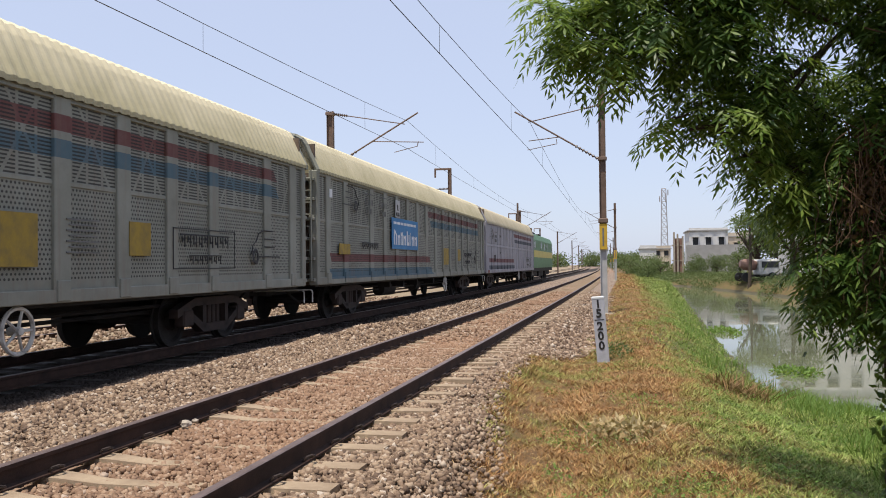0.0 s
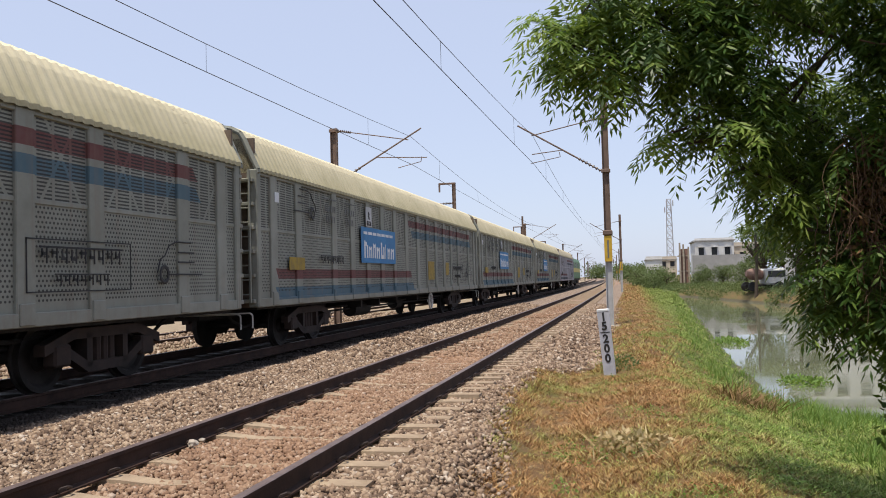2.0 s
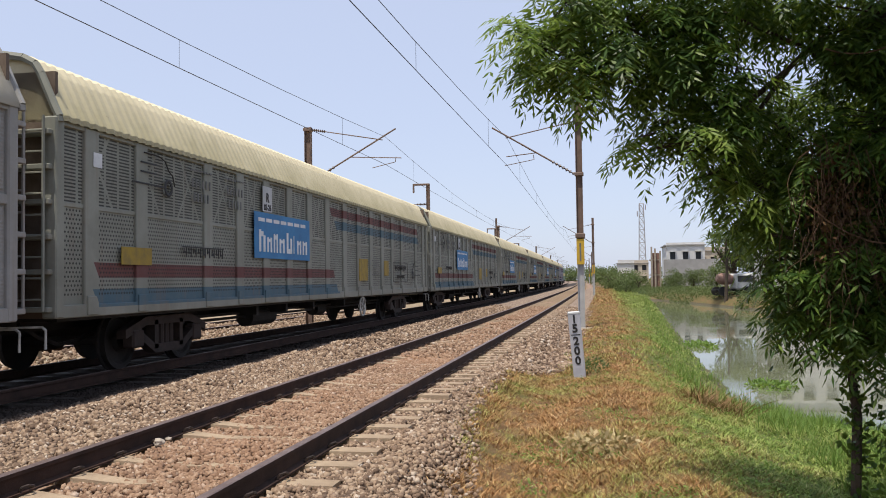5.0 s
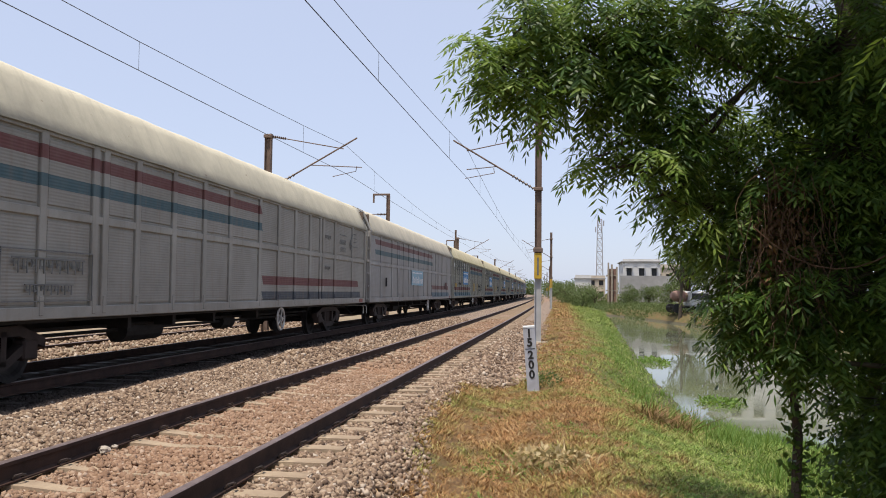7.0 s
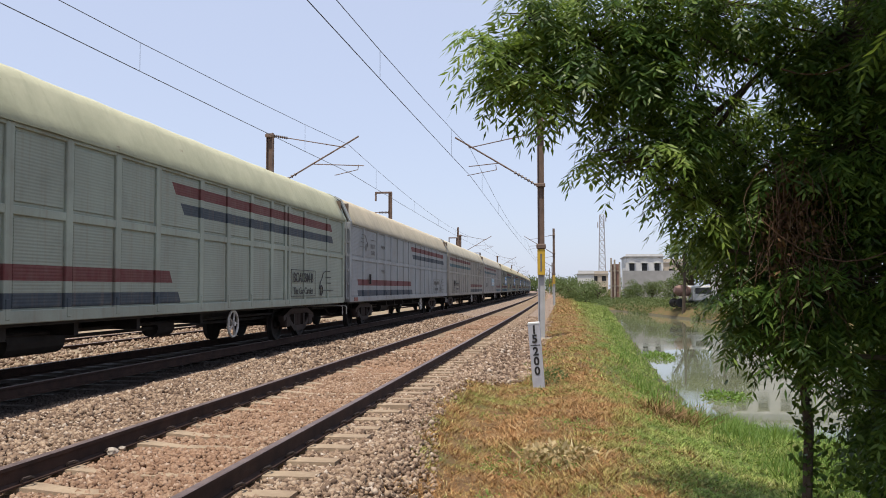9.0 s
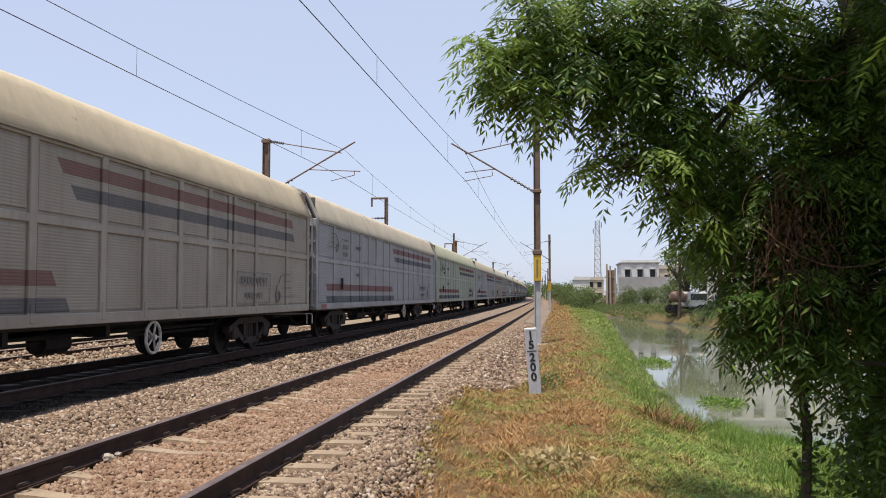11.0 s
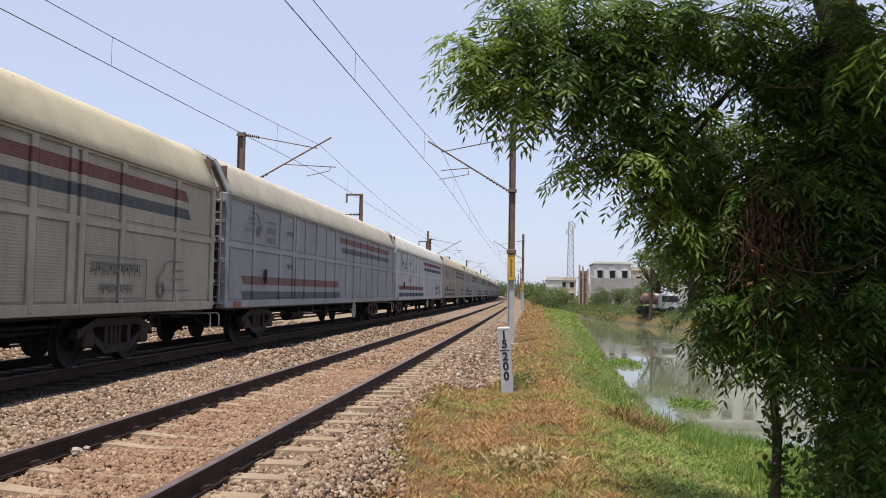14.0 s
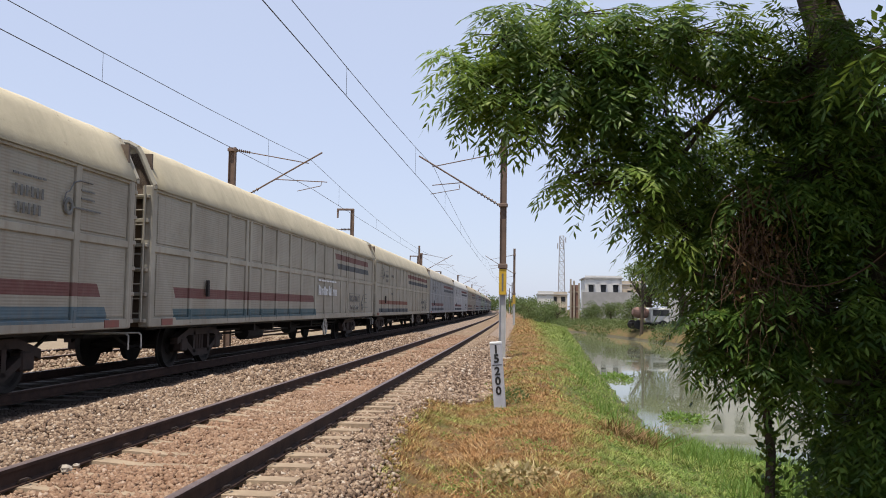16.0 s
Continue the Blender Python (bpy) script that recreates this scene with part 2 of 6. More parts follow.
def turf_mat():
    """Blades that go from straw brown to green in patches."""
    m = Mat("turf_blade", 0.7, 0, 0.2)
    p = m.world_pos()
    s = m.split(p)
    big = m.noise(p, 1.0, 6, 0.68)
    edge = m.math("MINIMUM", m.math("MAXIMUM", m.math("MULTIPLY", m.math("SUBTRACT", s[0], 1.3), 0.17), -0.16), 0.3)
    k = m.math("ADD", m.math("ADD", big, 0.02), edge)
    k = m.ramp(m.math("ADD", k, m.math("MULTIPLY", m.math("SUBTRACT", m.island(), 0.5), 0.22)), (0.36, 0.0), (0.56, 1.0))
    r = m.island()
    dry = m.ramp(r, (0.0, (0.20, 0.095, 0.04)), (0.5, (0.41, 0.22, 0.09)), (0.88, (0.56, 0.35, 0.16)), (1.0, (0.70, 0.56, 0.34)))
    green = m.ramp(r, (0.0, (0.10, 0.16, 0.035)), (0.5, (0.22, 0.30, 0.068)), (0.88, (0.36, 0.43, 0.11)), (1.0, (0.48, 0.45, 0.21)))
    tuft = m.noise(p, 7.0, 3, 0.6)
    c = m.mix(k, dry, green)
    c = m.mix(m.ramp(tuft, (0.34, 0.62), (0.5, 0.0)), c, (0.09, 0.065, 0.028))
    c = m.mix(m.ramp(m.noise(p, 4.3, 3, 0.6), (0.55, 0.0), (0.72, 0.5)), c, (0.42, 0.30, 0.13))
    m.color(c)
    return m.m


M_TURF = turf_mat()


# ---- mesh helpers ----
def mesh_ob(name, verts, faces, mats, parent=None, label="", index=None, smooth_shade=False):
    me = bpy.data.meshes.new(name)
    me.from_pydata(verts, [], faces)
    for m in (mats if isinstance(mats, (list, tuple)) else [mats]):
        me.materials.append(m)
    if index is not None:
        me.polygons.foreach_set("material_index", index)
    if smooth_shade:
        me.polygons.foreach_set("use_smooth", [True] * len(me.polygons))
    me.update()
    ob = new(name, me)
    if parent is not None:
        ob.parent = parent
    if label:
        ob["label"] = label
    return ob


def part(name, bm, material, parent=None, label=""):
    me = bpy.data.meshes.new(name)
    bm.to_mesh(me)
    bm.free()
    me.materials.append(material)
    ob = new(name, me)
    if parent is not None:
        ob.parent = parent
    if label:
        ob["label"] = label
    return ob


def again(ob, parent, m=None, name=None):
    """Another object on the same mesh."""
    o = new(name or ob.name.split(".")[0], ob.data)
    o.parent = parent
    if m is not None:
        o.matrix_basis = m
    return o


def add_box(bm, x0, x1, y0, y1, z0, z1, bevel=0.0):
    r = bmesh.ops.create_cube(bm, size=1.0)
    vs = r["verts"]
    for v in vs:
        v.co = Vector(((x0 + x1) / 2 + v.co.x * (x1 - x0), (y0 + y1) / 2 + v.co.y * (y1 - y0), (z0 + z1) / 2 + v.co.z * (z1 - z0)))
    if bevel:
        es = list({e for v in vs for e in v.link_edges})
        bmesh.ops.bevel(bm, geom=es, offset=bevel, segments=1, affect="EDGES")
    return vs


def box(x0, x1, y0, y1, z0, z1, bevel=0.0):
    bm = bmesh.new()
    add_box(bm, x0, x1, y0, y1, z0, z1, bevel)
    return bm


def add_tube(bm, a, b, r0, r1=None, seg=8):
    a, b = Vector(a), Vector(b)
    r1 = r0 if r1 is None else r1
    d = (b - a)
    q = d.to_track_quat("Z", "Y").to_matrix()
    rings = []
    for c, r in ((a, r0), (b, r1)):
        rings.append([bm.verts.new(c + q @ Vector((r * math.cos(i * math.tau / seg), r * math.sin(i * math.tau / seg), 0))) for i in range(seg)])
    for i in range(seg):
        bm.faces.new((rings[0][i], rings[0][(i + 1) % seg], rings[1][(i + 1) % seg], rings[1][i]))
    bm.faces.new(rings[0][::-1])
    bm.faces.new(rings[1])


def tube(a, b, r0, r1=None, seg=8):
    bm = bmesh.new()
    add_tube(bm, a, b, r0, r1, seg)
    return bm


def chain(points, radii, seg=8):
    bm = bmesh.new()
    for i in range(len(points) - 1):
        add_tube(bm, points[i], points[i + 1], radii[i], radii[i + 1], seg)
    return bm


def empty(name, m, label, category, group="", kind=""):
    ob = new(name)
    ob.empty_display_size = 0.2
    ob.matrix_basis = m
    return tagged(ob, label, category, group, kind)


def letters(text, size, depth, m, parent, mat, name="lettering", label="", bold=0.035):
    """Raised lettering with the built-in font."""
    cu = bpy.data.curves.new(name, "FONT")
    cu.body, cu.size, cu.extrude, cu.align_x, cu.align_y = text, size, depth, "CENTER", "CENTER"
    cu.resolution_u, cu.offset = 3, size * bold
    tmp = new(name, cu)
    bpy.context.view_layer.update()
    me = bpy.data.meshes.new_from_object(tmp.evaluated_get(bpy.context.evaluated_depsgraph_get()))
    bpy.data.objects.remove(tmp)
    me.materials.clear()
    me.materials.append(mat)
    ob = new(name, me)
    ob.parent = parent
    ob.matrix_basis = m
    if label:
        ob["label"] = label
    return ob

# ---- ground, bed, water ----
def axis(a, b, fine_a, fine_b, fine, coarse):
    out, v = [], a
    while v < b:
        out.append(v)
        if fine_a <= v < fine_b:
            v += fine
        else:
            gap = fine_a - v if v < fine_a else v - fine_b
            v += min(coarse, max(fine, gap * 0.12))
    return out + [b]


def build_ground():
    xs = axis(-900.0, 900.0, -12.0, 14.0, 0.28, 90.0)
    ys = axis(-120.0, 1400.0, 0.0, 40.0, 0.45, 90.0)
    verts = [(x, y, ground_z(x, y)) for y in ys for x in xs]
    n = len(xs)
    faces, idx = [], []
    for j in range(len(ys) - 1):
        for i in range(n - 1):
            faces.append((j * n + i, j * n + i + 1, (j + 1) * n + i + 1, (j + 1) * n + i))
            xc = (xs[i] + xs[i + 1]) / 2 - bend((ys[j] + ys[j + 1]) / 2)
            idx.append(1 if -10.6 < xc < verge_edge((ys[j] + ys[j + 1]) / 2) - 0.05 else 0)
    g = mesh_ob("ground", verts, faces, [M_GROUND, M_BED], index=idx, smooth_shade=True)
    tagged(g, "dry earth and patchy turf with a stone ballast bed", "ground", kind="structure")


def build_water():
    ys = [-60 + 8 * k for k in range(60)]
    verts, faces = [], []
    for y in ys:
        verts += [(near_bank(y) - 1.6, y, WATER), (far_bank(y) + 1.6, y, WATER)]
    for k in range(len(ys) - 1):
        faces.append((2 * k, 2 * k + 1, 2 * k + 3, 2 * k + 2))
    w = mesh_ob("water", verts, faces, M_WATER)
    tagged(w, "still murky green canal water reflecting the bank", "water", kind="structure")


build_ground()
build_water()


# ---- tracks ----
RAIL_PROFILE = [(-0.068, -0.172), (0.068, -0.172), (0.068, -0.158), (0.012, -0.140), (0.012, -0.045), (0.036, -0.035), (0.036, -0.006), (0.028, 0.0),
                (-0.028, 0.0), (-0.036, -0.006), (-0.036, -0.035), (-0.012, -0.045), (-0.012, -0.140), (-0.068, -0.158)]


def rail(cx, z, label, top):
    ys = [-45 + 5 * k for k in range(27)] + [90 + 15 * k for k in range(45)]
    n = len(RAIL_PROFILE)
    verts = [(cx + bend(y) + px, y, z + pz) for y in ys for px, pz in RAIL_PROFILE]
    r = empty("rail", Matrix.Identity(4), label, "rail", "rails of the line")
    for nm, sides in (("foot", (12, 13, 0, 1, 2)), ("web", (3, 11)), ("head", (4, 5, 6, 7, 8, 9, 10))):
        faces, idx = [], []
        for j in range(len(ys) - 1):
            for i in sides:
                i2 = (i + 1) % n
                faces.append((j * n + i, j * n + i2, (j + 1) * n + i2, (j + 1) * n + i))
                idx.append(1 if i in (6, 7, 8) and top else 0)
        used = sorted({v for f in faces for v in f})
        at = {v: k for k, v in enumerate(used)}
        mesh_ob(nm, [verts[v] for v in used], [tuple(at[v] for v in f) for f in faces], [M_RAIL, M_RAILTOP], r, index=idx)
    return r


for c, z in ((T1, 0.0), (T2, RAIL2), (T3, -0.12)):
    for s in (-1, 1):
        rail(c + s * GAUGE / 2, z, "rust-brown steel rail with a worn head on concrete sleepers", True)


def sleeper_mesh():
    bm = bmesh.new()
    sec = [(-1.375, 0.125, -0.17), (-0.75, 0.125, -0.172), (-0.4, 0.10, -0.205), (0.4, 0.10, -0.205), (0.75, 0.125, -0.172), (1.375, 0.125, -0.17)]
    rings = []
    for x, w, top in sec:
        rings.append([bm.verts.new(v) for v in ((x, -w, -0.36), (x, w, -0.36), (x, w * 0.82, top), (x, -w * 0.82, top))])
    for a, b in zip(rings, rings[1:]):
        for i in range(4):
            bm.faces.new((a[i], a[(i + 1) % 4], b[(i + 1) % 4], b[i]))
    bm.faces.new(rings[0][::-1])
    bm.faces.new(rings[-1])
    bmesh.ops.recalc_face_normals(bm, faces=bm.faces)
    me = bpy.data.meshes.new("sleeper")
    bm.to_mesh(me)
    bm.free()
    me.materials.append(M_SLEEPER)
    return me


SLEEPER = sleeper_mesh()


def sleepers(cx, z, y0, count, far_count, name, mat=M_SLEEPER):
    piece = SLEEPER
    if mat is not M_SLEEPER:
        piece = SLEEPER.copy()
        piece.materials[0] = mat
    row = empty(name, Matrix.Identity(4), "row of weathered concrete sleepers half buried in ballast", "sleepers")
    rng = random.Random(5)
    for k in range(count):
        o = new("sleeper", piece)
        o.parent = row
        y = y0 + 0.63 * k
        o.matrix_basis = pose(cx + bend(y) + rng.uniform(-0.015, 0.015), y, z + rng.uniform(-0.012, 0.006), 0, 0, rng.uniform(-0.4, 0.4))
    base = [tuple(v.co) for v in SLEEPER.vertices]
    polys = [tuple(p.vertices) for p in SLEEPER.polygons]
    verts, faces = [], []
    for k in range(count, count + far_count):
        y = y0 + 0.63 * k
        o = len(verts)
        verts += [(cx + bend(y) + a, y + b, z + c) for a, b, c in base]
        faces += [tuple(o + i for i in p) for p in polys]
    if far_count:
        tagged(mesh_ob("sleeper_run", verts, faces, mat, row), kind="stuff")


def clips():
    """Spring clips on the rail foot beside each sleeper of the near track."""
    bm = bmesh.new()
    for k in range(-2, 70):
        y = 2.0 + 0.63 * k
        for s in (-1, 1):
            for side in (-1, 1):
                x = T1 + bend(y) + s * GAUGE / 2 + side * 0.075
                pts = [(x - side * 0.03, y - 0.05, -0.150), (x, y - 0.06, -0.118), (x + side * 0.035, y - 0.02, -0.108), (x + side * 0.03, y + 0.04, -0.125), (x - side * 0.015, y + 0.05, -0.140)]
                for a, b in zip(pts, pts[1:]):
                    add_tube(bm, a, b, 0.011, 0.011, 5)
    o = part("rail_clips", bm, M_CLIP)
    tagged(o, "dark spring clips holding the rail foot", "rail clip", kind="stuff")


clips()


# ---- ballast stones ----
CUBE = np.array([(-1, -1, -1), (1, -1, -1), (1, 1, -1), (-1, 1, -1), (-1, -1, 1), (1, -1, 1), (1, 1, 1), (-1, 1, 1)], float)
CUBE_F = np.array([(0, 3, 2, 1), (4, 5, 6, 7), (0, 1, 5, 4), (1, 2, 6, 5), (2, 3, 7, 6), (3, 0, 4, 7)])


def rotations(rng, n):
    q = rng.normal(size=(n, 4))
    q /= np.linalg.norm(q, axis=1)[:, None]
    w, x, y, z = q.T
    return np.stack([np.stack([1 - 2 * (y * y + z * z), 2 * (x * y - w * z), 2 * (x * z + w * y)], 1),
                     np.stack([2 * (x * y + w * z), 1 - 2 * (x * x + z * z), 2 * (y * z - w * x)], 1),
                     np.stack([2 * (x * z - w * y), 2 * (y * z + w * x), 1 - 2 * (x * x + y * y)], 1)], 1)


def big_mesh(name, verts, faces, mat, parent=None):
    """Mesh from arrays of vertices and equal-sided faces."""
    me = bpy.data.meshes.new(name)
    nf, k = faces.shape
    me.vertices.add(len(verts))
    me.vertices.foreach_set("co", np.asarray(verts, np.float32).ravel())
    me.loops.add(nf * k)
    me.loops.foreach_set("vertex_index", faces.astype(np.int32).ravel())
    me.polygons.add(nf)
    me.polygons.foreach_set("loop_start", np.arange(0, nf * k, k, dtype=np.int32))
    me.polygons.foreach_set("loop_total", np.full(nf, k, np.int32))
    me.update(calc_edges=True)
    me.materials.append(mat)
    ob = new(name, me)
    if parent is not None:
        ob.parent = parent
    return ob


def stones(name, n, x0, x1, y0, y1, size, seed, label, power=1.0):
    rng = np.random.default_rng(seed)
    y = y0 + (y1 - y0) * rng.random(n) ** power
    x = x0 + (x1 - x0) * rng.random(n)
    keep = np.ones(n, bool)
    for c in (T1, T2):
        for s in (-1, 1):
            keep &= np.abs(x - (c + s * GAUGE / 2)) > 0.09
    # sleeper tops stay partly clear
    on = (np.abs(x - T1) < 1.42) & (np.abs(((y - 2.0 + 0.315) % 0.63) - 0.315) < 0.10)
    keep &= ~(on & (rng.random(n) < 0.90) & ((np.abs(x - T1) > 0.95) | (rng.random(n) < 0.45)))
    edge = np.array([verge_edge(v) for v in y])
    keep &= ~(rng.random(n) < (x - edge + 0.25) / 0.5)
    x, y = x[keep], y[keep]
    n = len(x)
    c = CUBE[None] * (0.6 + 0.4 * rng.random((n, 8, 1))) * (0.75 + 0.5 * rng.random((n, 1, 3)))
    c[:, 4:, :2] *= (0.55 + 0.4 * rng.random((n, 1, 1)))
    c = np.einsum("nij,nkj->nki", rotations(rng, n), c) * (size * (0.55 + 0.75 * rng.random((n, 1, 1)) ** 1.5) * 0.5)
    b = -0.00006 * np.maximum(0, y - 20) ** 2
    z = np.array([ground_z(a + bb, d) for a, bb, d in zip(x, b, y)]) + 0.012 + 0.02 * rng.random(n)
    verts = (c + np.stack([x + b, y, z], 1)[:, None, :]).reshape(-1, 3)
    faces = (CUBE_F[None] + (np.arange(n) * 8)[:, None, None]).reshape(-1, 4)
    o = big_mesh(name, verts, faces, M_STONE)
    tagged(o, label, "ballast", kind="stuff")


stones("ballast_stones", 104000, -7.7, -0.6, 2.6, 16.0, 0.045, 1, "loose grey-brown crushed stone ballast", 1.15)
stones("trackside_stones", 9000, -17.0, -10.3, 8.0, 42.0, 0.085, 3, "scattered pale stones on the bare ground beyond the train", 1.2)
stones("ballast_stones", 26000, -7.9, -0.5, 16.0, 48.0, 0.068, 2, "loose grey-brown crushed stone ballast", 1.3)


# ---- car-carrier wagons ----
HALF, HW = 11.72, 1.60                 # half length, half width of the body
SILL, EAVE = 0.90, 3.49
ROOF = [(1.625, 3.46), (1.625, 3.53), (1.56, 3.66), (1.36, 4.10), (1.27, 4.24), (1.10, 4.33), (0.75, 4.39), (0.35, 4.425)]
ROOF = ROOF + [(0.0, 4.43)] + [(-x, z) for x, z in reversed(ROOF)]


def livery(name, wagon, base, dirt, spec, kind):
    """Painted wagon side: stripes, faded panels, rust runs, road dust. kind: frame, louvre or ribbed."""
    m = Mat(name, 0.72, 0, 0.22)
    p = m.coord(wagon)
    x, y, z = m.split(p)
    big = m.noise(p, 0.6, 5, 0.65)
    mid = m.noise(p, 5.0, 5, 0.65)
    run = m.noise(p, 3.0, 4, 0.6, (1.0, 2.6, 0.12))
    scuff = m.noise(p, 26.0, 3)
    c = m.mix(m.ramp(big, (0.35, 0.0), (0.68, 1.0)), base, dirt)
    c = m.mix(m.ramp(m.noise(p, 1.7, 6, 0.72), (0.5, 0.0), (0.75, 0.32)), c, tuple(v * 0.62 for v in dirt))

    def rect(y0, y1, z0, z1, slant=0.0):
        ys = m.math("ADD", y, m.math("MULTIPLY", z, slant))
        a = m.math("MULTIPLY", m.math("GREATER_THAN", ys, y0 + slant * z0), m.math("LESS_THAN", ys, y1 + slant * z0))
        b = m.math("MULTIPLY", m.math("GREATER_THAN", z, z0), m.math("LESS_THAN", z, z1))
        return m.math("MULTIPLY", a, b)

    fade = m.math("MULTIPLY", m.ramp(mid, (0.25, 1.0), (0.8, 0.82)), spec.get("fade", 0.95))
    for y0, y1, z0, z1, col, sl in spec["stripes"]:
        c = m.mix(m.math("MULTIPLY", rect(y0, y1, z0, z1, sl), fade), c, col)
    c = m.mix(m.math("MULTIPLY", m.ramp(run, (0.52, 0.0), (0.8, 0.55)), 0.8), c, spec.get("rust", (0.20, 0.13, 0.09)))
    low = m.ramp(m.math("ADD", m.math("MULTIPLY", m.math("SUBTRACT", 1.5, z), 0.7), m.math("SUBTRACT", mid, 0.5)), (0.25, 0.0), (0.75, 0.45))
    c = m.mix(m.math("MULTIPLY", low, 0.55), c, (0.26, 0.20, 0.15))
    c = m.mix(m.math("MULTIPLY", scuff, 0.18), c, (0.10, 0.09, 0.08))
    if kind == "louvre":
        slot = m.math("LESS_THAN", m.math("FRACT", m.math("MULTIPLY", z, 21.0)), 0.46)
        up = m.math("GREATER_THAN", z, 2.42)
        # each bay of louvres is split in three by narrow uprights
        fy = m.math("FRACT", m.math("DIVIDE", y, 0.3338))
        bar = m.math("LESS_THAN", m.math("ABSOLUTE", m.math("SUBTRACT", fy, 0.5)), 0.42)
        # crossed straps stiffen each bay
        cy = m.math("FRACT", m.math("DIVIDE", m.math("ADD", m.math("ABSOLUTE", y), 0.6), 1.35))
        off = m.math("ABSOLUTE", m.math("SUBTRACT", cy, 0.5))
        strap = m.math("LESS_THAN", m.math("ABSOLUTE", m.math("SUBTRACT", off, m.math("MULTIPLY", m.math("ABSOLUTE", m.math("SUBTRACT", z, 2.98)), 0.5))), 0.022)
        bar = m.math("MULTIPLY", bar, m.math("SUBTRACT", 1.0, strap))
        slot = m.math("MULTIPLY", m.math("MULTIPLY", slot, up), bar)
        row = m.math("MULTIPLY", z, 17.0)
        odd = m.math("MULTIPLY", m.math("MODULO", m.math("FLOOR", row), 2.0), 0.5)
        a = m.math("SUBTRACT", m.math("FRACT", m.math("ADD", m.math("MULTIPLY", y, 14.0), odd)), 0.5)
        b = m.math("SUBTRACT", m.math("FRACT", row), 0.5)
        d = m.math("ADD", m.math("MULTIPLY", a, a), m.math("MULTIPLY", b, b))
        hole = m.math("MULTIPLY", m.math("LESS_THAN", d, 0.075), m.math("MULTIPLY", m.math("LESS_THAN", z, 2.36), m.math("GREATER_THAN", z, 1.18)))
        open_ = m.math("MAXIMUM", slot, hole)
        c = m.mix(m.math("MULTIPLY", open_, 0.86), c, (0.030, 0.030, 0.028))
        m.bump(m.math("SUBTRACT", 1.0, open_), 0.6, 0.01)
    elif kind == "ribbed":
        h = m.math("SINE", m.math("MULTIPLY", z, 140.0))
        m.bump(m.math("ADD", m.math("MULTIPLY", h, 0.5), m.math("MULTIPLY", mid, 0.9)), 0.38, 0.008)
    else:
        m.bump(mid, 0.15, 0.01)
    m.color(c)
    return m.m


def roof_mat(name, wagon, top, dust, bump):
    m = Mat(name, 0.75, 0, 0.25)
    p = m.coord(wagon)
    x, y, z = m.split(p)
    n = m.noise(p, 1.1, 6, 0.7)
    f = m.noise(p, 12, 5, 0.7)
    # paler towards the crown, darker down the curve to the eave
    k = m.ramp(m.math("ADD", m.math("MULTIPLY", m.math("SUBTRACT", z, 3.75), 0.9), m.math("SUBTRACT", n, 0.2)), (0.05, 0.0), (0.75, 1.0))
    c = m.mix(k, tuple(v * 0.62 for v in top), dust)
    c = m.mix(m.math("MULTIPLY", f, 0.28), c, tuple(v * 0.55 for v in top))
    # scabs of rust and soot streaks down the sheet
    scab = m.ramp(m.noise(p, 1.9, 6, 0.72, (1.0, 0.8, 1.6)), (0.645, 0.0), (0.70, 0.75))
    streak = m.ramp(m.noise(p, 2.4, 4, 0.6, (0.5, 2.2, 0.5)), (0.55, 0.0), (0.8, 0.4))
    c = m.mix(streak, c, tuple(v * 0.5 for v in top))
    m.color(m.mix(scab, c, (0.17, 0.115, 0.08)))
    m.bump(f, bump, 0.02)
    return m.m


def roof_mesh(name, corrugated, mat, parent, label):
    step = 0.052 if corrugated else 0.62
    n = int(2 * HALF / step)
    verts, faces = [], []
    k = len(ROOF)
    for j in range(n + 1):
        y = -HALF - 0.02 + (2 * HALF + 0.04) * j / n
        lift = 0.022 * (1 if j % 4 in (1, 2) else 0) if corrugated else 0.012 * (j % 3 == 0)
        for x, z in ROOF:
            d = Vector((x * 0.8, z - 3.0)).normalized()
            verts.append((x + d.x * lift, y, z + d.y * lift))
    for j in range(n):
        for i in range(k - 1):
            faces.append((j * k + i, j * k + i + 1, (j + 1) * k + i + 1, (j + 1) * k + i))
    faces.append(tuple(range(k))[::-1])
    faces.append(tuple(n * k + i for i in range(k)))
    return mesh_ob(name, verts, faces, mat, parent, label, smooth_shade=not corrugated)


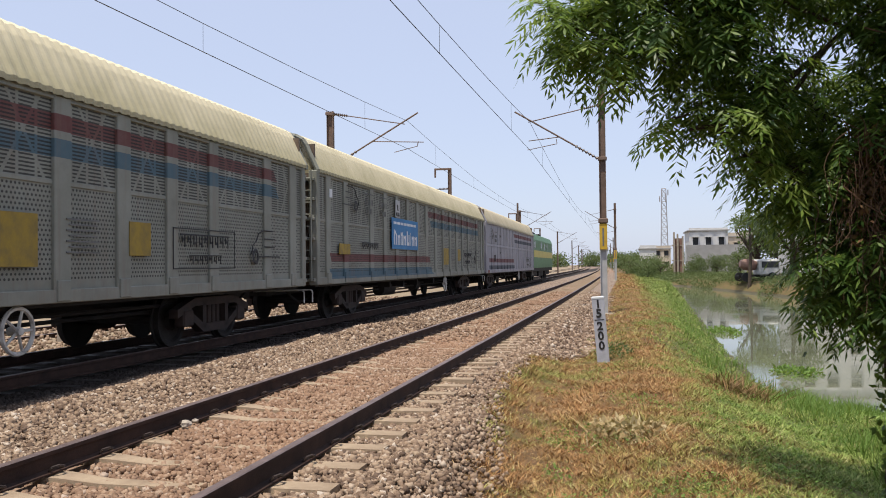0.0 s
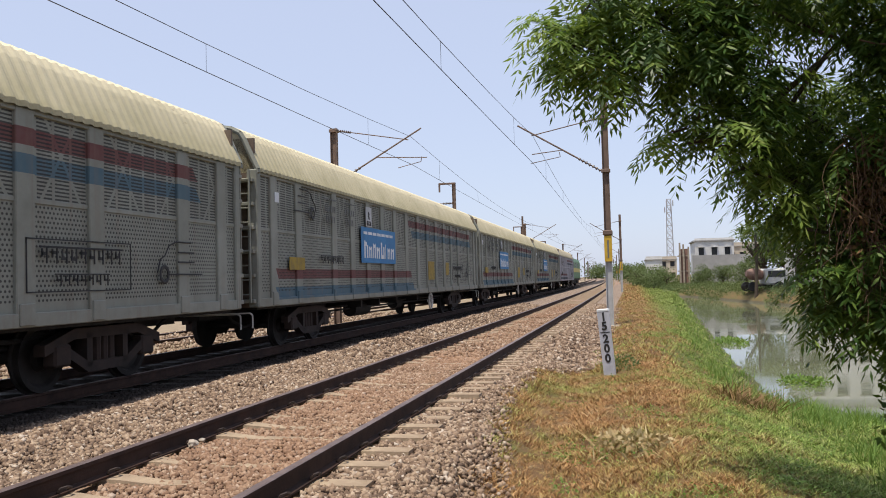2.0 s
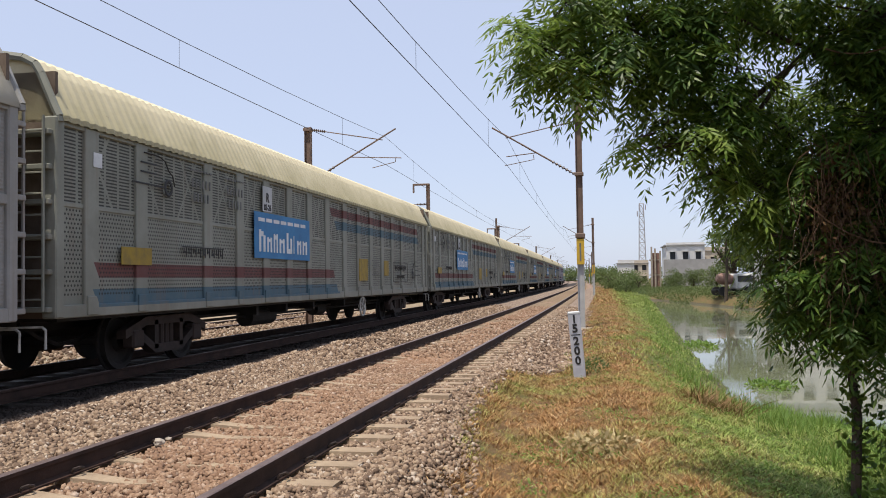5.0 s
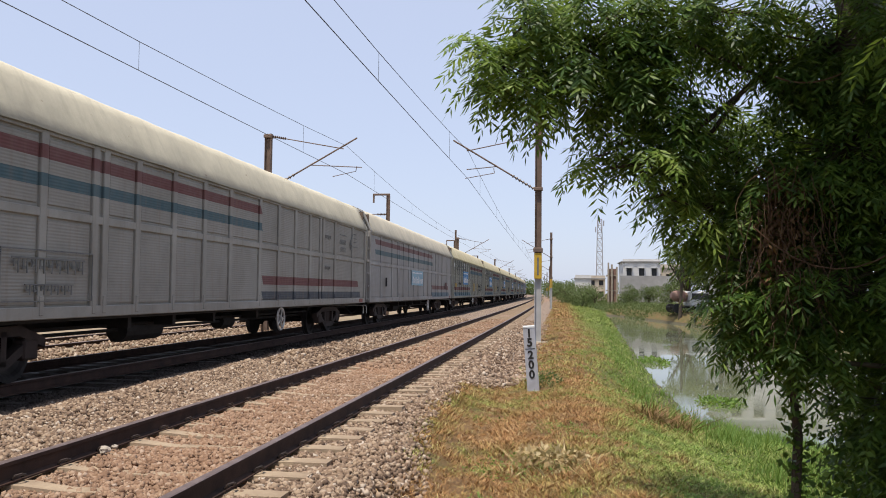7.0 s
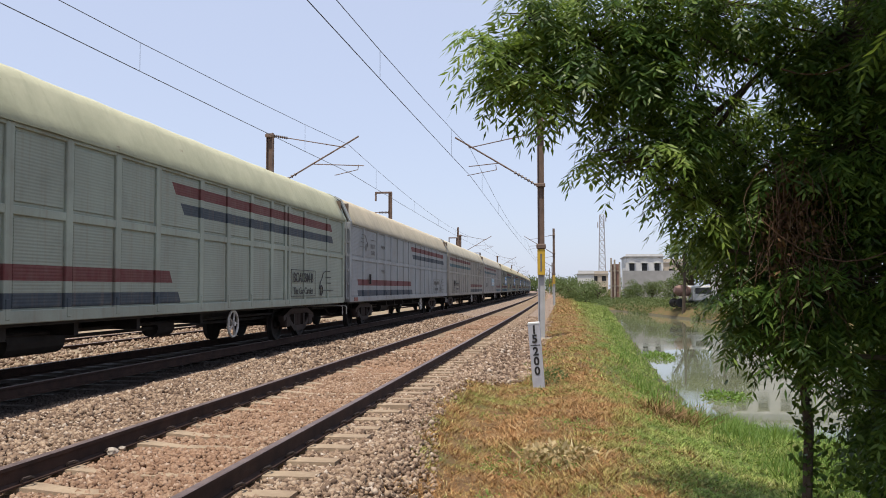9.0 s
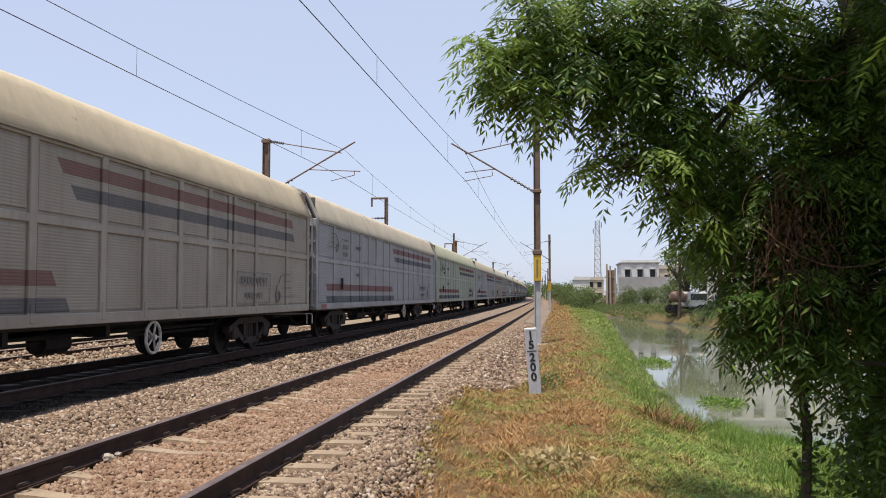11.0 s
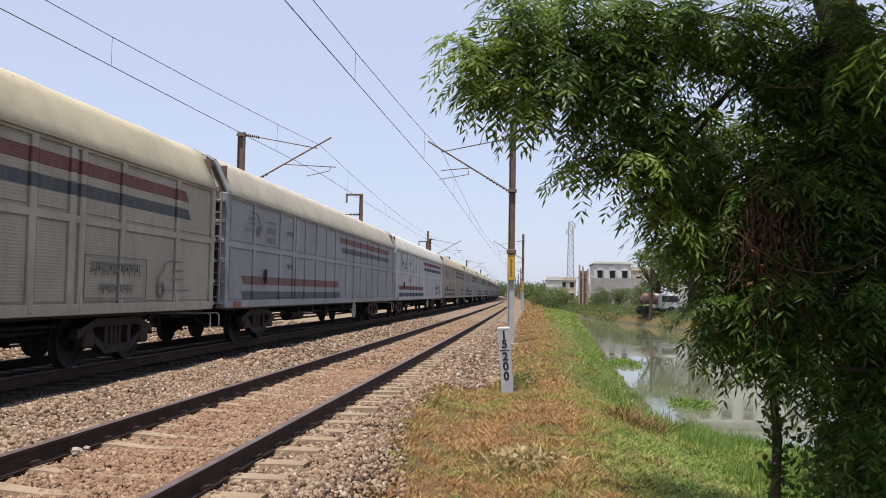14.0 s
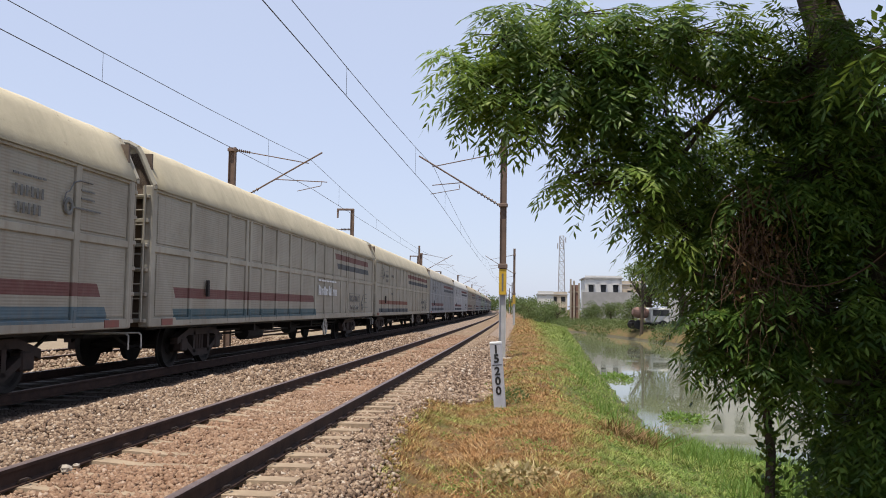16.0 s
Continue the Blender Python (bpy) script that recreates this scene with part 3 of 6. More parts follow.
def bogie_meshes():
    proto = {}
    bm = bmesh.new()
    for (ya, za), (yb, zb) in (((-1.35, 0.56), (-0.75, 0.74)), ((-0.75, 0.74), (0.75, 0.74)), ((0.75, 0.74), (1.35, 0.56)), ((-0.9, 0.52), (-0.45, 0.28)), ((-0.45, 0.28), (0.45, 0.28)), ((0.45, 0.28), (0.9, 0.52)), ((-0.42, 0.28), (-0.42, 0.74)), ((0.42, 0.28), (0.42, 0.74))):
        dy = 0.06 if ya == yb else 0.0
        dz = 0.0 if ya == yb else 0.07
        q = [bm.verts.new(v) for x in (-0.08, 0.08) for v in ((x, ya - dy, za - dz), (x, yb - dy if dz == 0 else yb, zb - dz), (x, yb + dy, zb + dz), (x, ya + dy, za + dz))]
        for f in ((0, 1, 2, 3), (7, 6, 5, 4), (0, 4, 5, 1), (1, 5, 6, 2), (2, 6, 7, 3), (3, 7, 4, 0)):
            bm.faces.new([q[i] for i in f])
    bmesh.ops.recalc_face_normals(bm, faces=bm.faces)
    proto["side_frame"] = bm
    proto["axle_box"] = box(-0.10, 0.10, -0.17, 0.17, 0.33, 0.62, 0.03)
    proto["spring"] = tube((0, 0, 0.32), (0, 0, 0.68), 0.07, 0.07, 8)
    proto["bolster"] = box(-1.07, 1.07, -0.2, 0.2, 0.42, 0.84, 0.03)
    w = bmesh.new()
    prof = [(-0.065, 0.10), (-0.065, 0.40), (-0.065, 0.485), (-0.03, 0.485), (-0.02, 0.455), (0.065, 0.45), (0.065, 0.38), (0.02, 0.34), (0.02, 0.18), (0.09, 0.14), (0.09, 0.0)]
    seg = 24
    rings = [[w.verts.new((x, r * math.cos(a * math.tau / seg), r * math.sin(a * math.tau / seg))) for a in range(seg)] for x, r in prof[:-1]]
    for a, b in zip(rings, rings[1:]):
        for i in range(seg):
            w.faces.new((a[i], a[(i + 1) % seg], b[(i + 1) % seg], b[i]))
    w.faces.new(rings[-1])
    w.faces.new(rings[0][::-1])
    bmesh.ops.recalc_face_normals(w, faces=w.faces)
    proto["wheel"] = w
    return proto


def torus_bm(r, t, seg=20, sub=6):
    bm = bmesh.new()
    rings = []
    for i in range(seg):
        a = i * math.tau / seg
        rings.append([bm.verts.new((t * math.sin(b * math.tau / sub), (r + t * math.cos(b * math.tau / sub)) * math.cos(a), (r + t * math.cos(b * math.tau / sub)) * math.sin(a))) for b in range(sub)])
    for i in range(seg):
        a, b = rings[i], rings[(i + 1) % seg]
        for k in range(sub):
            bm.faces.new((a[k], b[k], b[(k + 1) % sub], a[(k + 1) % sub]))
    return bm


M_ENDWALL = worn("end_wall_rust", (0.19, 0.145, 0.11), (0.10, 0.07, 0.052), 0.85, 0, 2.5)
PROTO = {}
RED, BLUE, SLATE, TEAL = (0.12, 0.020, 0.022), (0.05, 0.115, 0.16), (0.026, 0.040, 0.060), (0.025, 0.085, 0.11)


def plate(name, wagon, y0, y1, z0, z1, mat, label="", x=1.606, t=0.012, slant=0.0):
    bm = bmesh.new()
    vs = add_box(bm, x, x + t, y0, y1, z0, z1)
    if slant:
        for v in vs:
            v.co.y += slant * (v.co.z - z0)
    return part(name, bm, mat, wagon, label)


def marks(wagon, rows, mat, name, label=""):
    """Unreadable painted writing as plain bars: rows of (y, z, width, height)."""
    bm = bmesh.new()
    for y, z, w, h in rows:
        add_box(bm, 1.606, 1.615, y - w / 2, y + w / 2, z - h / 2, z + h / 2)
    return tagged(part(name, bm, mat, wagon, label), kind="stuff")


def car_drawing(wagon, y, z, s, mat, flip):
    """Outline of a car with speed lines, painted on the side."""
    bm = bmesh.new()
    pts = [(-0.25, -0.10), (-0.18, 0.08), (-0.05, 0.14), (0.08, 0.30), (0.3, 0.36), (0.75, 0.36)]
    for (a, b), (c, d) in zip(pts, pts[1:]):
        add_tube(bm, (1.612, y + flip * a * s, z + b * s), (1.612, y + flip * c * s, z + d * s), 0.012, 0.012, 4)
    for dz, a, b in ((0.20, 0.35, 0.85), (0.05, 0.35, 0.85), (-0.14, 0.05, 1.1)):
        add_box(bm, 1.606, 1.615, min(y + flip * a * s, y + flip * b * s), max(y + flip * a * s, y + flip * b * s), z + dz * s - 0.012, z + dz * s + 0.012)
    w = torus_bm(0.085 * s + 0.03, 0.035, 14, 5)
    tmp = bpy.data.meshes.new("tmp")
    w.to_mesh(tmp)
    w.free()
    k = len(bm.verts)
    bm.from_mesh(tmp)
    bpy.data.meshes.remove(tmp)
    bm.verts.ensure_lookup_table()
    for v in bm.verts[k:]:
        v.co = Vector((1.606 + v.co.x * 0.3, v.co.y + y - flip * 0.05 * s, v.co.z + z - 0.14 * s))
    return part("car_drawing", bm, mat, wagon, "painted black outline of a car")


def wagon_stripes(spec):
    st = []
    for kind, y0, y1 in spec:
        if kind == "top":
            st += [(y0, y1, 3.04, 3.25, RED, 0.8), (y0 + 0.35, y1 + 0.12, 2.70, 2.90, SLATE, 0.8)]
        if kind == "topA":
            st += [(y0, y1, 3.03, 3.24, RED, 0.8), (y0 + 0.4, y1 + 0.1, 2.70, 2.93, BLUE, 0.8)]
        if kind == "low":
            st += [(y0, y1, 1.45, 1.66, RED, 0.6), (y0, y1 + 0.35, 1.09, 1.29, SLATE, 0.6)]
        if kind == "lowA":
            st += [(y0, y1, 1.43, 1.64, RED, 0.6), (y0, y1 + 0.3, 1.02, 1.27, BLUE, 0.6)]
        if kind == "lowT":
            st += [(y0, y1, 1.45, 1.66, RED, 0.6), (y0, y1 + 0.2, 1.02, 1.24, TEAL, 0.6)]
        if kind == "topT":
            st += [(y0, y1, 3.08, 3.27, RED, 0.8), (y0, y1 + 0.1, 2.70, 2.88, TEAL, 0.8)]
        if kind == "lowO":
            st += [(y0, y1, 1.45, 1.64, (0.17, 0.04, 0.022), 0.6), (y0, y1 + 0.2, 1.05, 1.24, SLATE, 0.6)]
    return st


def wagon(style, base, dirt, stripes, roof, dust, label, extra, fade=0.95):
    """A closed car-carrier wagon; local y runs forward, x outward, z up from the rail head."""
    w = empty("car_carrier_wagon", Matrix.Identity(4), label, "railway wagon", "wagons of the train")
    spec = {"stripes": wagon_stripes(stripes), "fade": fade}
    frame_m = livery("wagon_frame_paint", w, tuple(v * (1.0 if style == "A" else 1.03) for v in base), dirt, spec, "frame")
    panel_m = livery("wagon_panel_paint", w, tuple(v * (0.95 if style == "A" else 0.90) for v in base), dirt, spec, "louvre" if style == "A" else "ribbed")
    w["panel"] = panel_m.name
    # side sheets
    for s, nm in ((1, "side_panel"), (-1, "side_panel")):
        part(nm, box(min(s * 1.50, s * 1.555), max(s * 1.50, s * 1.555), -HALF + 0.05, HALF - 0.05, SILL + 0.05, EAVE), panel_m, w)
    # sill, eave rail, waist rail
    for s in (1, -1):
        part("sill", box(min(s * 1.40, s * 1.603), max(s * 1.40, s * 1.603), -HALF, HALF, SILL, SILL + 0.17, 0.01), frame_m, w)
        part("eave_rail", box(min(s * 1.45, s * 1.594), max(s * 1.45, s * 1.594), -HALF, HALF, EAVE - 0.08, EAVE, 0.008), frame_m, w)
    if style == "B":
        part("waist_rail", box(1.54, 1.592, -HALF, HALF, 2.29, 2.41, 0.008), frame_m, w)
    else:
        part("waist_rail", box(1.54, 1.572, -HALF, HALF, 2.36, 2.42, 0.005), frame_m, w)
    # posts
    width = 0.165 if style == "A" else 0.085
    half_row = (0.75, 2.1, 3.45, 4.8, 6.12, 7.5, 9.75, 11.06) if style == "A" else (0.9, 2.25, 3.6, 4.95, 5.98, 6.28, 7.6, 9.85)
    row = [-y for y in reversed(half_row)] + list(half_row)
    if style == "B":                   # ribbed sheets set into each bay, above and below the waist
        for a, b in zip([-HALF + 0.06] + row, row + [HALF - 0.06]):
            if b - a > 0.5:
                for z0, z1 in ((SILL + 0.2, 2.25), (2.46, EAVE - 0.13)):
                    part("panel", box(1.55, 1.572, a + width + 0.045, b - width - 0.045, z0, z1, 0.008), panel_m, w)
    for y in row:
        wd = width
        if style == "A":
            bm = box(1.54, 1.602, y - wd, y + wd, SILL + 0.1, EAVE - 0.02, 0.012)
            add_box(bm, 1.56, 1.625, y - wd * 0.8, y + wd * 0.8, SILL + 0.02, SILL + 0.28, 0.01)
        else:
            bm = box(1.54, 1.600, y - wd, y + wd, SILL + 0.1, EAVE - 0.02, 0.01)
            add_box(bm, 1.56, 1.614, y - wd * 0.55, y + wd * 0.55, SILL + 0.05, SILL + 0.32, 0.01)
        part("post", bm, frame_m, w)
    for s in (-1, 1):                  # corner posts
        part("corner_post", box(1.40, 1.612, s * HALF - 0.15, s * HALF + 0.03, SILL, EAVE + 0.02, 0.02), frame_m, w)
        part("corner_post", box(-1.612, -1.40, s * HALF - 0.15, s * HALF + 0.03, SILL, EAVE + 0.02, 0.02), frame_m, w)
        # end wall with beams and hoop
        e = s * (HALF - 0.02)
        part("end_wall", box(-1.5, 1.5, e - 0.04, e + 0.02, SILL, 4.12), M_ENDWALL, w, "rust-brown end wall")
        for zb in (1.02, 1.5, 1.95, 2.4, 2.85, 3.3):
            part("end_beam", box(-1.42, 1.56, min(e, e + s * 0.26), max(e, e + s * 0.26), zb - 0.035, zb + 0.035, 0.01), frame_m, w)
        bm = bmesh.new()
        hoop = ROOF
        for (xa, za), (xb, zb) in zip(hoop, hoop[1:]):
            add_tube(bm, (xa * 0.985, e + s * 0.10, za * 0.995), (xb * 0.985, e + s * 0.10, zb * 0.995), 0.055, 0.055, 6)
        part("roof_hoop", bm, frame_m, w)
        bm = bmesh.new()               # end ladder
        for xl in (1.22, 1.5):
            add_tube(bm, (xl, e + s * 0.28, 1.0), (xl, e + s * 0.28, 3.5), 0.022, 0.022, 6)
        for k in range(9):
            add_tube(bm, (1.22, e + s * 0.28, 1.15 + 0.27 * k), (1.5, e + s * 0.28, 1.15 + 0.27 * k), 0.014, 0.014, 5)
        part("ladder", bm, frame_m, w)
        # buffers, coupler, cut lever
        bm = bmesh.new()
        add_box(bm, -0.16, 0.16, min(e, e + s * 0.45), max(e, e + s * 0.45), 0.92, 1.22, 0.04)
        part("coupler", bm, M_IRON, w)
        bm = chain([(0.3, e + s * 0.22, 0.78), (1.45, e + s * 0.22, 0.80), (1.5, e + s * 0.22, 0.76), (1.5, e + s * 0.22, 0.52)], [0.016] * 4, 6)
        part("uncoupling_rod", bm, M_WHEELRIM, w)
        bm = chain([(0.5, e - s * 2.6, 0.72), (0.52, e - s * 2.0, 0.50), (0.5, e - s * 1.5, 0.45), (0.5, e - s * 1.0, 0.6), (0.5, e - s * 0.6, 0.8)], [0.03] * 5, 6)
        part("brake_hose", bm, M_IRON, w)
    # roof
    worn_off = (0.93, 0.87, 0.77) if style == "B" and dust[0] < 0.75 else (1.0, 1.0, 1.0)
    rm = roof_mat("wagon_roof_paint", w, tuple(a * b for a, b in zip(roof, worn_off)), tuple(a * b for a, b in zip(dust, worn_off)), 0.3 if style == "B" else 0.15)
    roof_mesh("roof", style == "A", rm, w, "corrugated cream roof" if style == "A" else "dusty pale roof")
    # underframe
    part("centre_sill", box(-0.3, 0.3, -HALF, HALF, 0.66, SILL + 0.02), M_IRON, w)
    part("floor_frame", box(-1.45, 1.45, -HALF + 0.1, HALF - 0.1, SILL - 0.05, SILL + 0.05), M_IRON, w)
    for yb in (-4.6, -2.9, -1.0, 1.6):
        part("cross_member", box(-1.3, 1.3, yb - 0.06, yb + 0.06, 0.66, SILL), M_IRON, w)
    for zt, xx in ((0.70, 0.9), (0.60, 0.75)):
        part("brake_pipe", tube((xx, -8.5, zt), (xx, 8.0, zt), 0.032, 0.032, 6), M_IRON, w)
    part("air_tank", tube((0.75, -4.0, 0.58), (0.75, -2.6, 0.58), 0.2, 0.2, 14), M_IRON, w)
    part("brake_cylinder", tube((0.7, 0.6, 0.6), (0.7, 1.3, 0.6), 0.17, 0.17, 12), M_IRON, w)
    if "bogie" not in PROTO:
        for k, b in bogie_meshes().items():
            me = bpy.data.meshes.new(k)
            b.to_mesh(me)
            b.free()
            me.materials.append(M_IRON if k == "wheel" else M_BOGIE)
            PROTO[k] = me
        b = torus_bm(0.27, 0.028)
        for k in range(5):
            a = k * math.tau / 5
            add_tube(b, (0, 0, 0), (0, 0.27 * math.cos(a), 0.27 * math.sin(a)), 0.022, 0.018, 5)
        add_tube(b, (-0.12, 0, 0), (0.05, 0, 0), 0.05, 0.05, 8)
        me = bpy.data.meshes.new("handwheel")
        b.to_mesh(me)
        b.free()
        me.materials.append(M_WHEELRIM)
        PROTO["hand"] = me
        PROTO["bogie"] = True
    for yb in (-8.25, 8.25):
        f = new("bogie", PROTO["bolster"])
        f.parent, f.matrix_basis = w, pose(0, yb, 0)
        for s in (-1, 1):
            o = new("side_frame", PROTO["side_frame"])
            o.parent, o.matrix_basis = f, pose(s * 1.16, 0, 0)
            for yc in (-0.16, 0.0, 0.16):
                o = new("spring", PROTO["spring"])
                o.parent, o.matrix_basis = f, pose(s * 1.15, yc, 0)
            for yc in (-1.0, 1.0):
                o = new("axle_box", PROTO["axle_box"])
                o.parent, o.matrix_basis = f, pose(s * 1.16, yc, 0)
        for yy in (-1.0, 1.0):
            for s in (-1, 1):
                o = new("wheel", PROTO["wheel"])
                o.parent = f
                o.matrix_basis = pose(s * GAUGE / 2, yy, 0.45, 0, 0, 0 if s > 0 else 180)
            o = part("axle", tube((-0.8, yy, 0.45), (0.8, yy, 0.45), 0.075, 0.075, 8), M_IRON, f)
    o = new("brake_wheel", PROTO["hand"])
    o.parent, o.matrix_basis = w, pose(1.50, 2.75, 0.60)
    o["label"] = "white-painted spoked handwheel"
    extra(w)
    return w


M_AUTOBLUE = worn("blue_panel_paint", (0.045, 0.22, 0.46), (0.035, 0.15, 0.33), 0.6, 0, 1.5)
M_PALEBLUE = worn("faded_blue_paint", (0.22, 0.42, 0.54), (0.3, 0.38, 0.42), 0.7, 0, 1.5)
M_NOTICE = worn("yellow_notice_paint", (0.37, 0.25, 0.035), (0.22, 0.16, 0.05), 0.7, 0, 5)
M_MAROON = worn("maroon_panel_paint", (0.10, 0.035, 0.035), (0.07, 0.03, 0.03), 0.7, 0, 3)
M_GREYINK = worn("faded_black_paint", (0.11, 0.11, 0.105), (0.19, 0.19, 0.18), 0.7, 0, 5)
M_REDINK = worn("faded_red_paint", (0.28, 0.09, 0.07), (0.2, 0.1, 0.08), 0.7, 0, 5)


def logo_panel(w, y0, y1, z0, z1, blue, full):
    """Blue advertising panel; its word is drawn as plain white upright shapes."""
    pl = plate("advert_panel", w, y0, y1, z0, z1, blue, "blue painted panel with a white logo shape") if full else None
    L, H = y1 - y0, z1 - z0
    bm = bmesh.new()
    zb, zt = z0 + H * 0.14, z0 + H * 0.62
    spans = ((0.07, 0.17, 1.0), (0.20, 0.28, 0.68), (0.31, 0.38, 0.88), (0.41, 0.50, 0.68), (0.54, 0.64, 1.0), (0.67, 0.71, 0.9), (0.74, 0.82, 0.68), (0.85, 0.94, 0.68))
    for a, b, h in spans:
        ya, yb, zz = y0 + a * L, y0 + b * L, zb + (zt - zb) * h
        t = (yb - ya) * 0.32
        add_box(bm, 1.612, 1.624, ya, ya + t, zb, zz)
        if b - a > 0.05:
            add_box(bm, 1.612, 1.624, yb - t, yb, zb, zz - (zz - zb) * (0.0 if h < 0.99 else 0.25))
            add_box(bm, 1.612, 1.624, ya + t, yb - t, (zb if a == 0.54 else zz - (zz - zb) * 0.3), (zb + t if a == 0.54 else zz - 0.03))
    part("logo_shape", bm, M_WHITEPAINT, pl or w, "white block logo shape")
    bm = bmesh.new()
    for k in range(7):
        add_box(bm, 1.612, 1.622, y0 + L * (0.06 + 0.125 * k), y0 + L * (0.06 + 0.125 * k + 0.10), z1 - H * 0.20, z1 - H * 0.12)
    tagged(part("small_writing", bm, M_WHITEPAINT, pl or w), kind="stuff")


def devanagari_bars(y, z, n, w, h):
    """Bars under a head line, for writing that cannot be read."""
    rows = [(y, z + h * 0.5, n * w * 1.35, h * 0.12)]
    rng = random.Random(int(y * 10 + z * 7))
    for k in range(n):
        yy = y + (k - (n - 1) / 2) * w * 1.35
        rows.append((yy + w * 0.3, z, w * 0.16, h))
        rows.append((yy - w * 0.15, z + rng.uniform(-0.2, 0.2) * h, w * 0.55, h * 0.2))
        rows.append((yy - w * 0.3, z + 0.15 * h, w * 0.18, h * 0.5))
    return rows


def frame_box(w, y0, y1, z0, z1, mat):
    bm = bmesh.new()
    t = 0.016
    add_box(bm, 1.606, 1.615, y0, y1, z0, z0 + t)
    add_box(bm, 1.606, 1.615, y0, y1, z1 - t, z1)
    add_box(bm, 1.606, 1.615, y0, y0 + t, z0, z1)
    add_box(bm, 1.606, 1.615, y1 - t, y1, z0, z1)
    part("painted_border", bm, mat, w)


def number_bars(w, y, z, mat):
    rows = [(y + (k - 2.5) * 0.13, z, 0.05, 0.15) for k in range(6)] + [(y + (k - 2) * 0.13, z - 0.24, 0.05, 0.15) for k in range(5)]
    rows += [(y + (k - 3) * 0.12, z + 0.22, 0.09, 0.03) for k in range(7)]
    marks(w, rows, mat, "number_mark", "painted black number as plain bars")


def extra_a(w):
    """Markings of the louvred wagons."""
    logo_panel(w, -5.5, -2.2, 1.83, 2.77, M_AUTOBLUE, True)
    frame_box(w, 6.1, 8.25, 1.30, 1.95, M_BLACK)
    marks(w, devanagari_bars(7.18, 1.75, 9, 0.14, 0.2) + devanagari_bars(7.18, 1.45, 7, 0.12, 0.14), M_BLACK, "painted_writing", "black painted writing as plain bars")
    car_drawing(w, 9.2, 1.66, 1.0, M_BLACK, 1)
    car_drawing(w, -9.0, 3.0, 0.95, M_BLACK, -1)
    n = plate("notice", w, 2.05, 2.95, 1.35, 1.98, M_NOTICE, "yellow painted notice")
    marks(n, [(2.5 + 0.02 * (k % 3), 1.90 - 0.075 * k, 0.74, 0.034) for k in range(7)], M_GREYINK, "notice_lines")
    plate("notice", w, 4.9, 5.45, 1.50, 1.98, M_NOTICE, "small yellow painted notice")
    plate("notice", w, -10.35, -9.5, 1.62, 1.88, M_NOTICE, "small yellow painted notice")
    marks(w, [(3.85, 1.95 - 0.07 * k, 0.7 - 0.1 * (k % 2), 0.02) for k in range(7)], M_GREYINK, "small_writing")
    marks(w, devanagari_bars(-7.7, 1.86, 9, 0.13, 0.17), M_BLACK, "painted_writing")
    number_bars(w, -7.8, 3.05, M_GREYINK)
    number_bars(w, -6.4, 3.05, M_GREYINK)
    plate("end_plate", w, -11.05, -10.85, 2.95, 3.15, M_WHITEPAINT, "small white plate")
    p = plate("date_plate", w, -5.05, -4.55, 2.80, 3.32, M_MASTGREY, "pale grey date plate")
    letters("R", 0.26, 0.003, pose(1.621, -4.80, 3.08, 90, 0, 90), p, M_BLACK)
    letters("02-26", 0.17, 0.003, pose(1.621, -4.80, 2.88, 90, 0, 90), p, M_BLACK)
    d = plate("door", w, -2.0, -1.0, 1.0, 2.3, bpy.data.materials[w["panel"]], "narrow perforated door", x=1.585, t=0.02)


def extra_b(number=True, name_box=True, logo=False, pale=False, maroon=False, ink=None, english=False, f=1, logo_y=(1.0, 4.2)):
    ink = ink or M_GREYINK

    def go(w):
        if number:
            number_bars(w, -8.5 * f, 2.86, ink)
            car_drawing(w, -9.6 * f, 2.9, 0.85, ink, -f)
            marks(w, devanagari_bars(-6.7 * f, 2.9, 5, 0.10, 0.12) + devanagari_bars(-6.7 * f, 1.98, 4, 0.11, 0.12), ink, "small_writing")
        if name_box:
            frame_box(w, *sorted((6.35 * f, 8.5 * f)), 1.14, 1.84, ink)
            if english:
                letters("BCACBM-B", 0.36, 0.004, pose(1.612, 7.42, 1.62, 90, 0, 90), w, ink, bold=0.004)
                letters("The Car Carrier", 0.26, 0.004, pose(1.612, 7.42, 1.28, 90, 0, 90), w, ink, bold=0.004)
            else:
                marks(w, devanagari_bars(7.42 * f, 1.62, 9, 0.14, 0.2) + devanagari_bars(7.42 * f, 1.30, 7, 0.12, 0.14), ink, "painted_writing", "faded painted writing as plain bars")
            car_drawing(w, 9.2 * f, 1.45, 1.1, ink, f)
        if logo:
            logo_panel(w, *logo_y, 1.60, 2.30, M_PALEBLUE, not pale)
        if maroon:
            p = plate("notice", w, 8.7, 9.6, 1.45, 1.85, M_MAROON, "small maroon notice panel")
            marks(p, [(9.15, 1.75 - 0.12 * k, 0.6, 0.05) for k in range(2)], M_REDINK, "notice_lines")
        plate("door_lock", w, -9.05, -8.95, 1.5, 1.85, M_IRON, "dark door lock box", t=0.05)
        plate("notice", w, *sorted((-11.3 * f, -10.8 * f)), 0.93, 1.05, M_REDINK, "small faded notice")
    return go


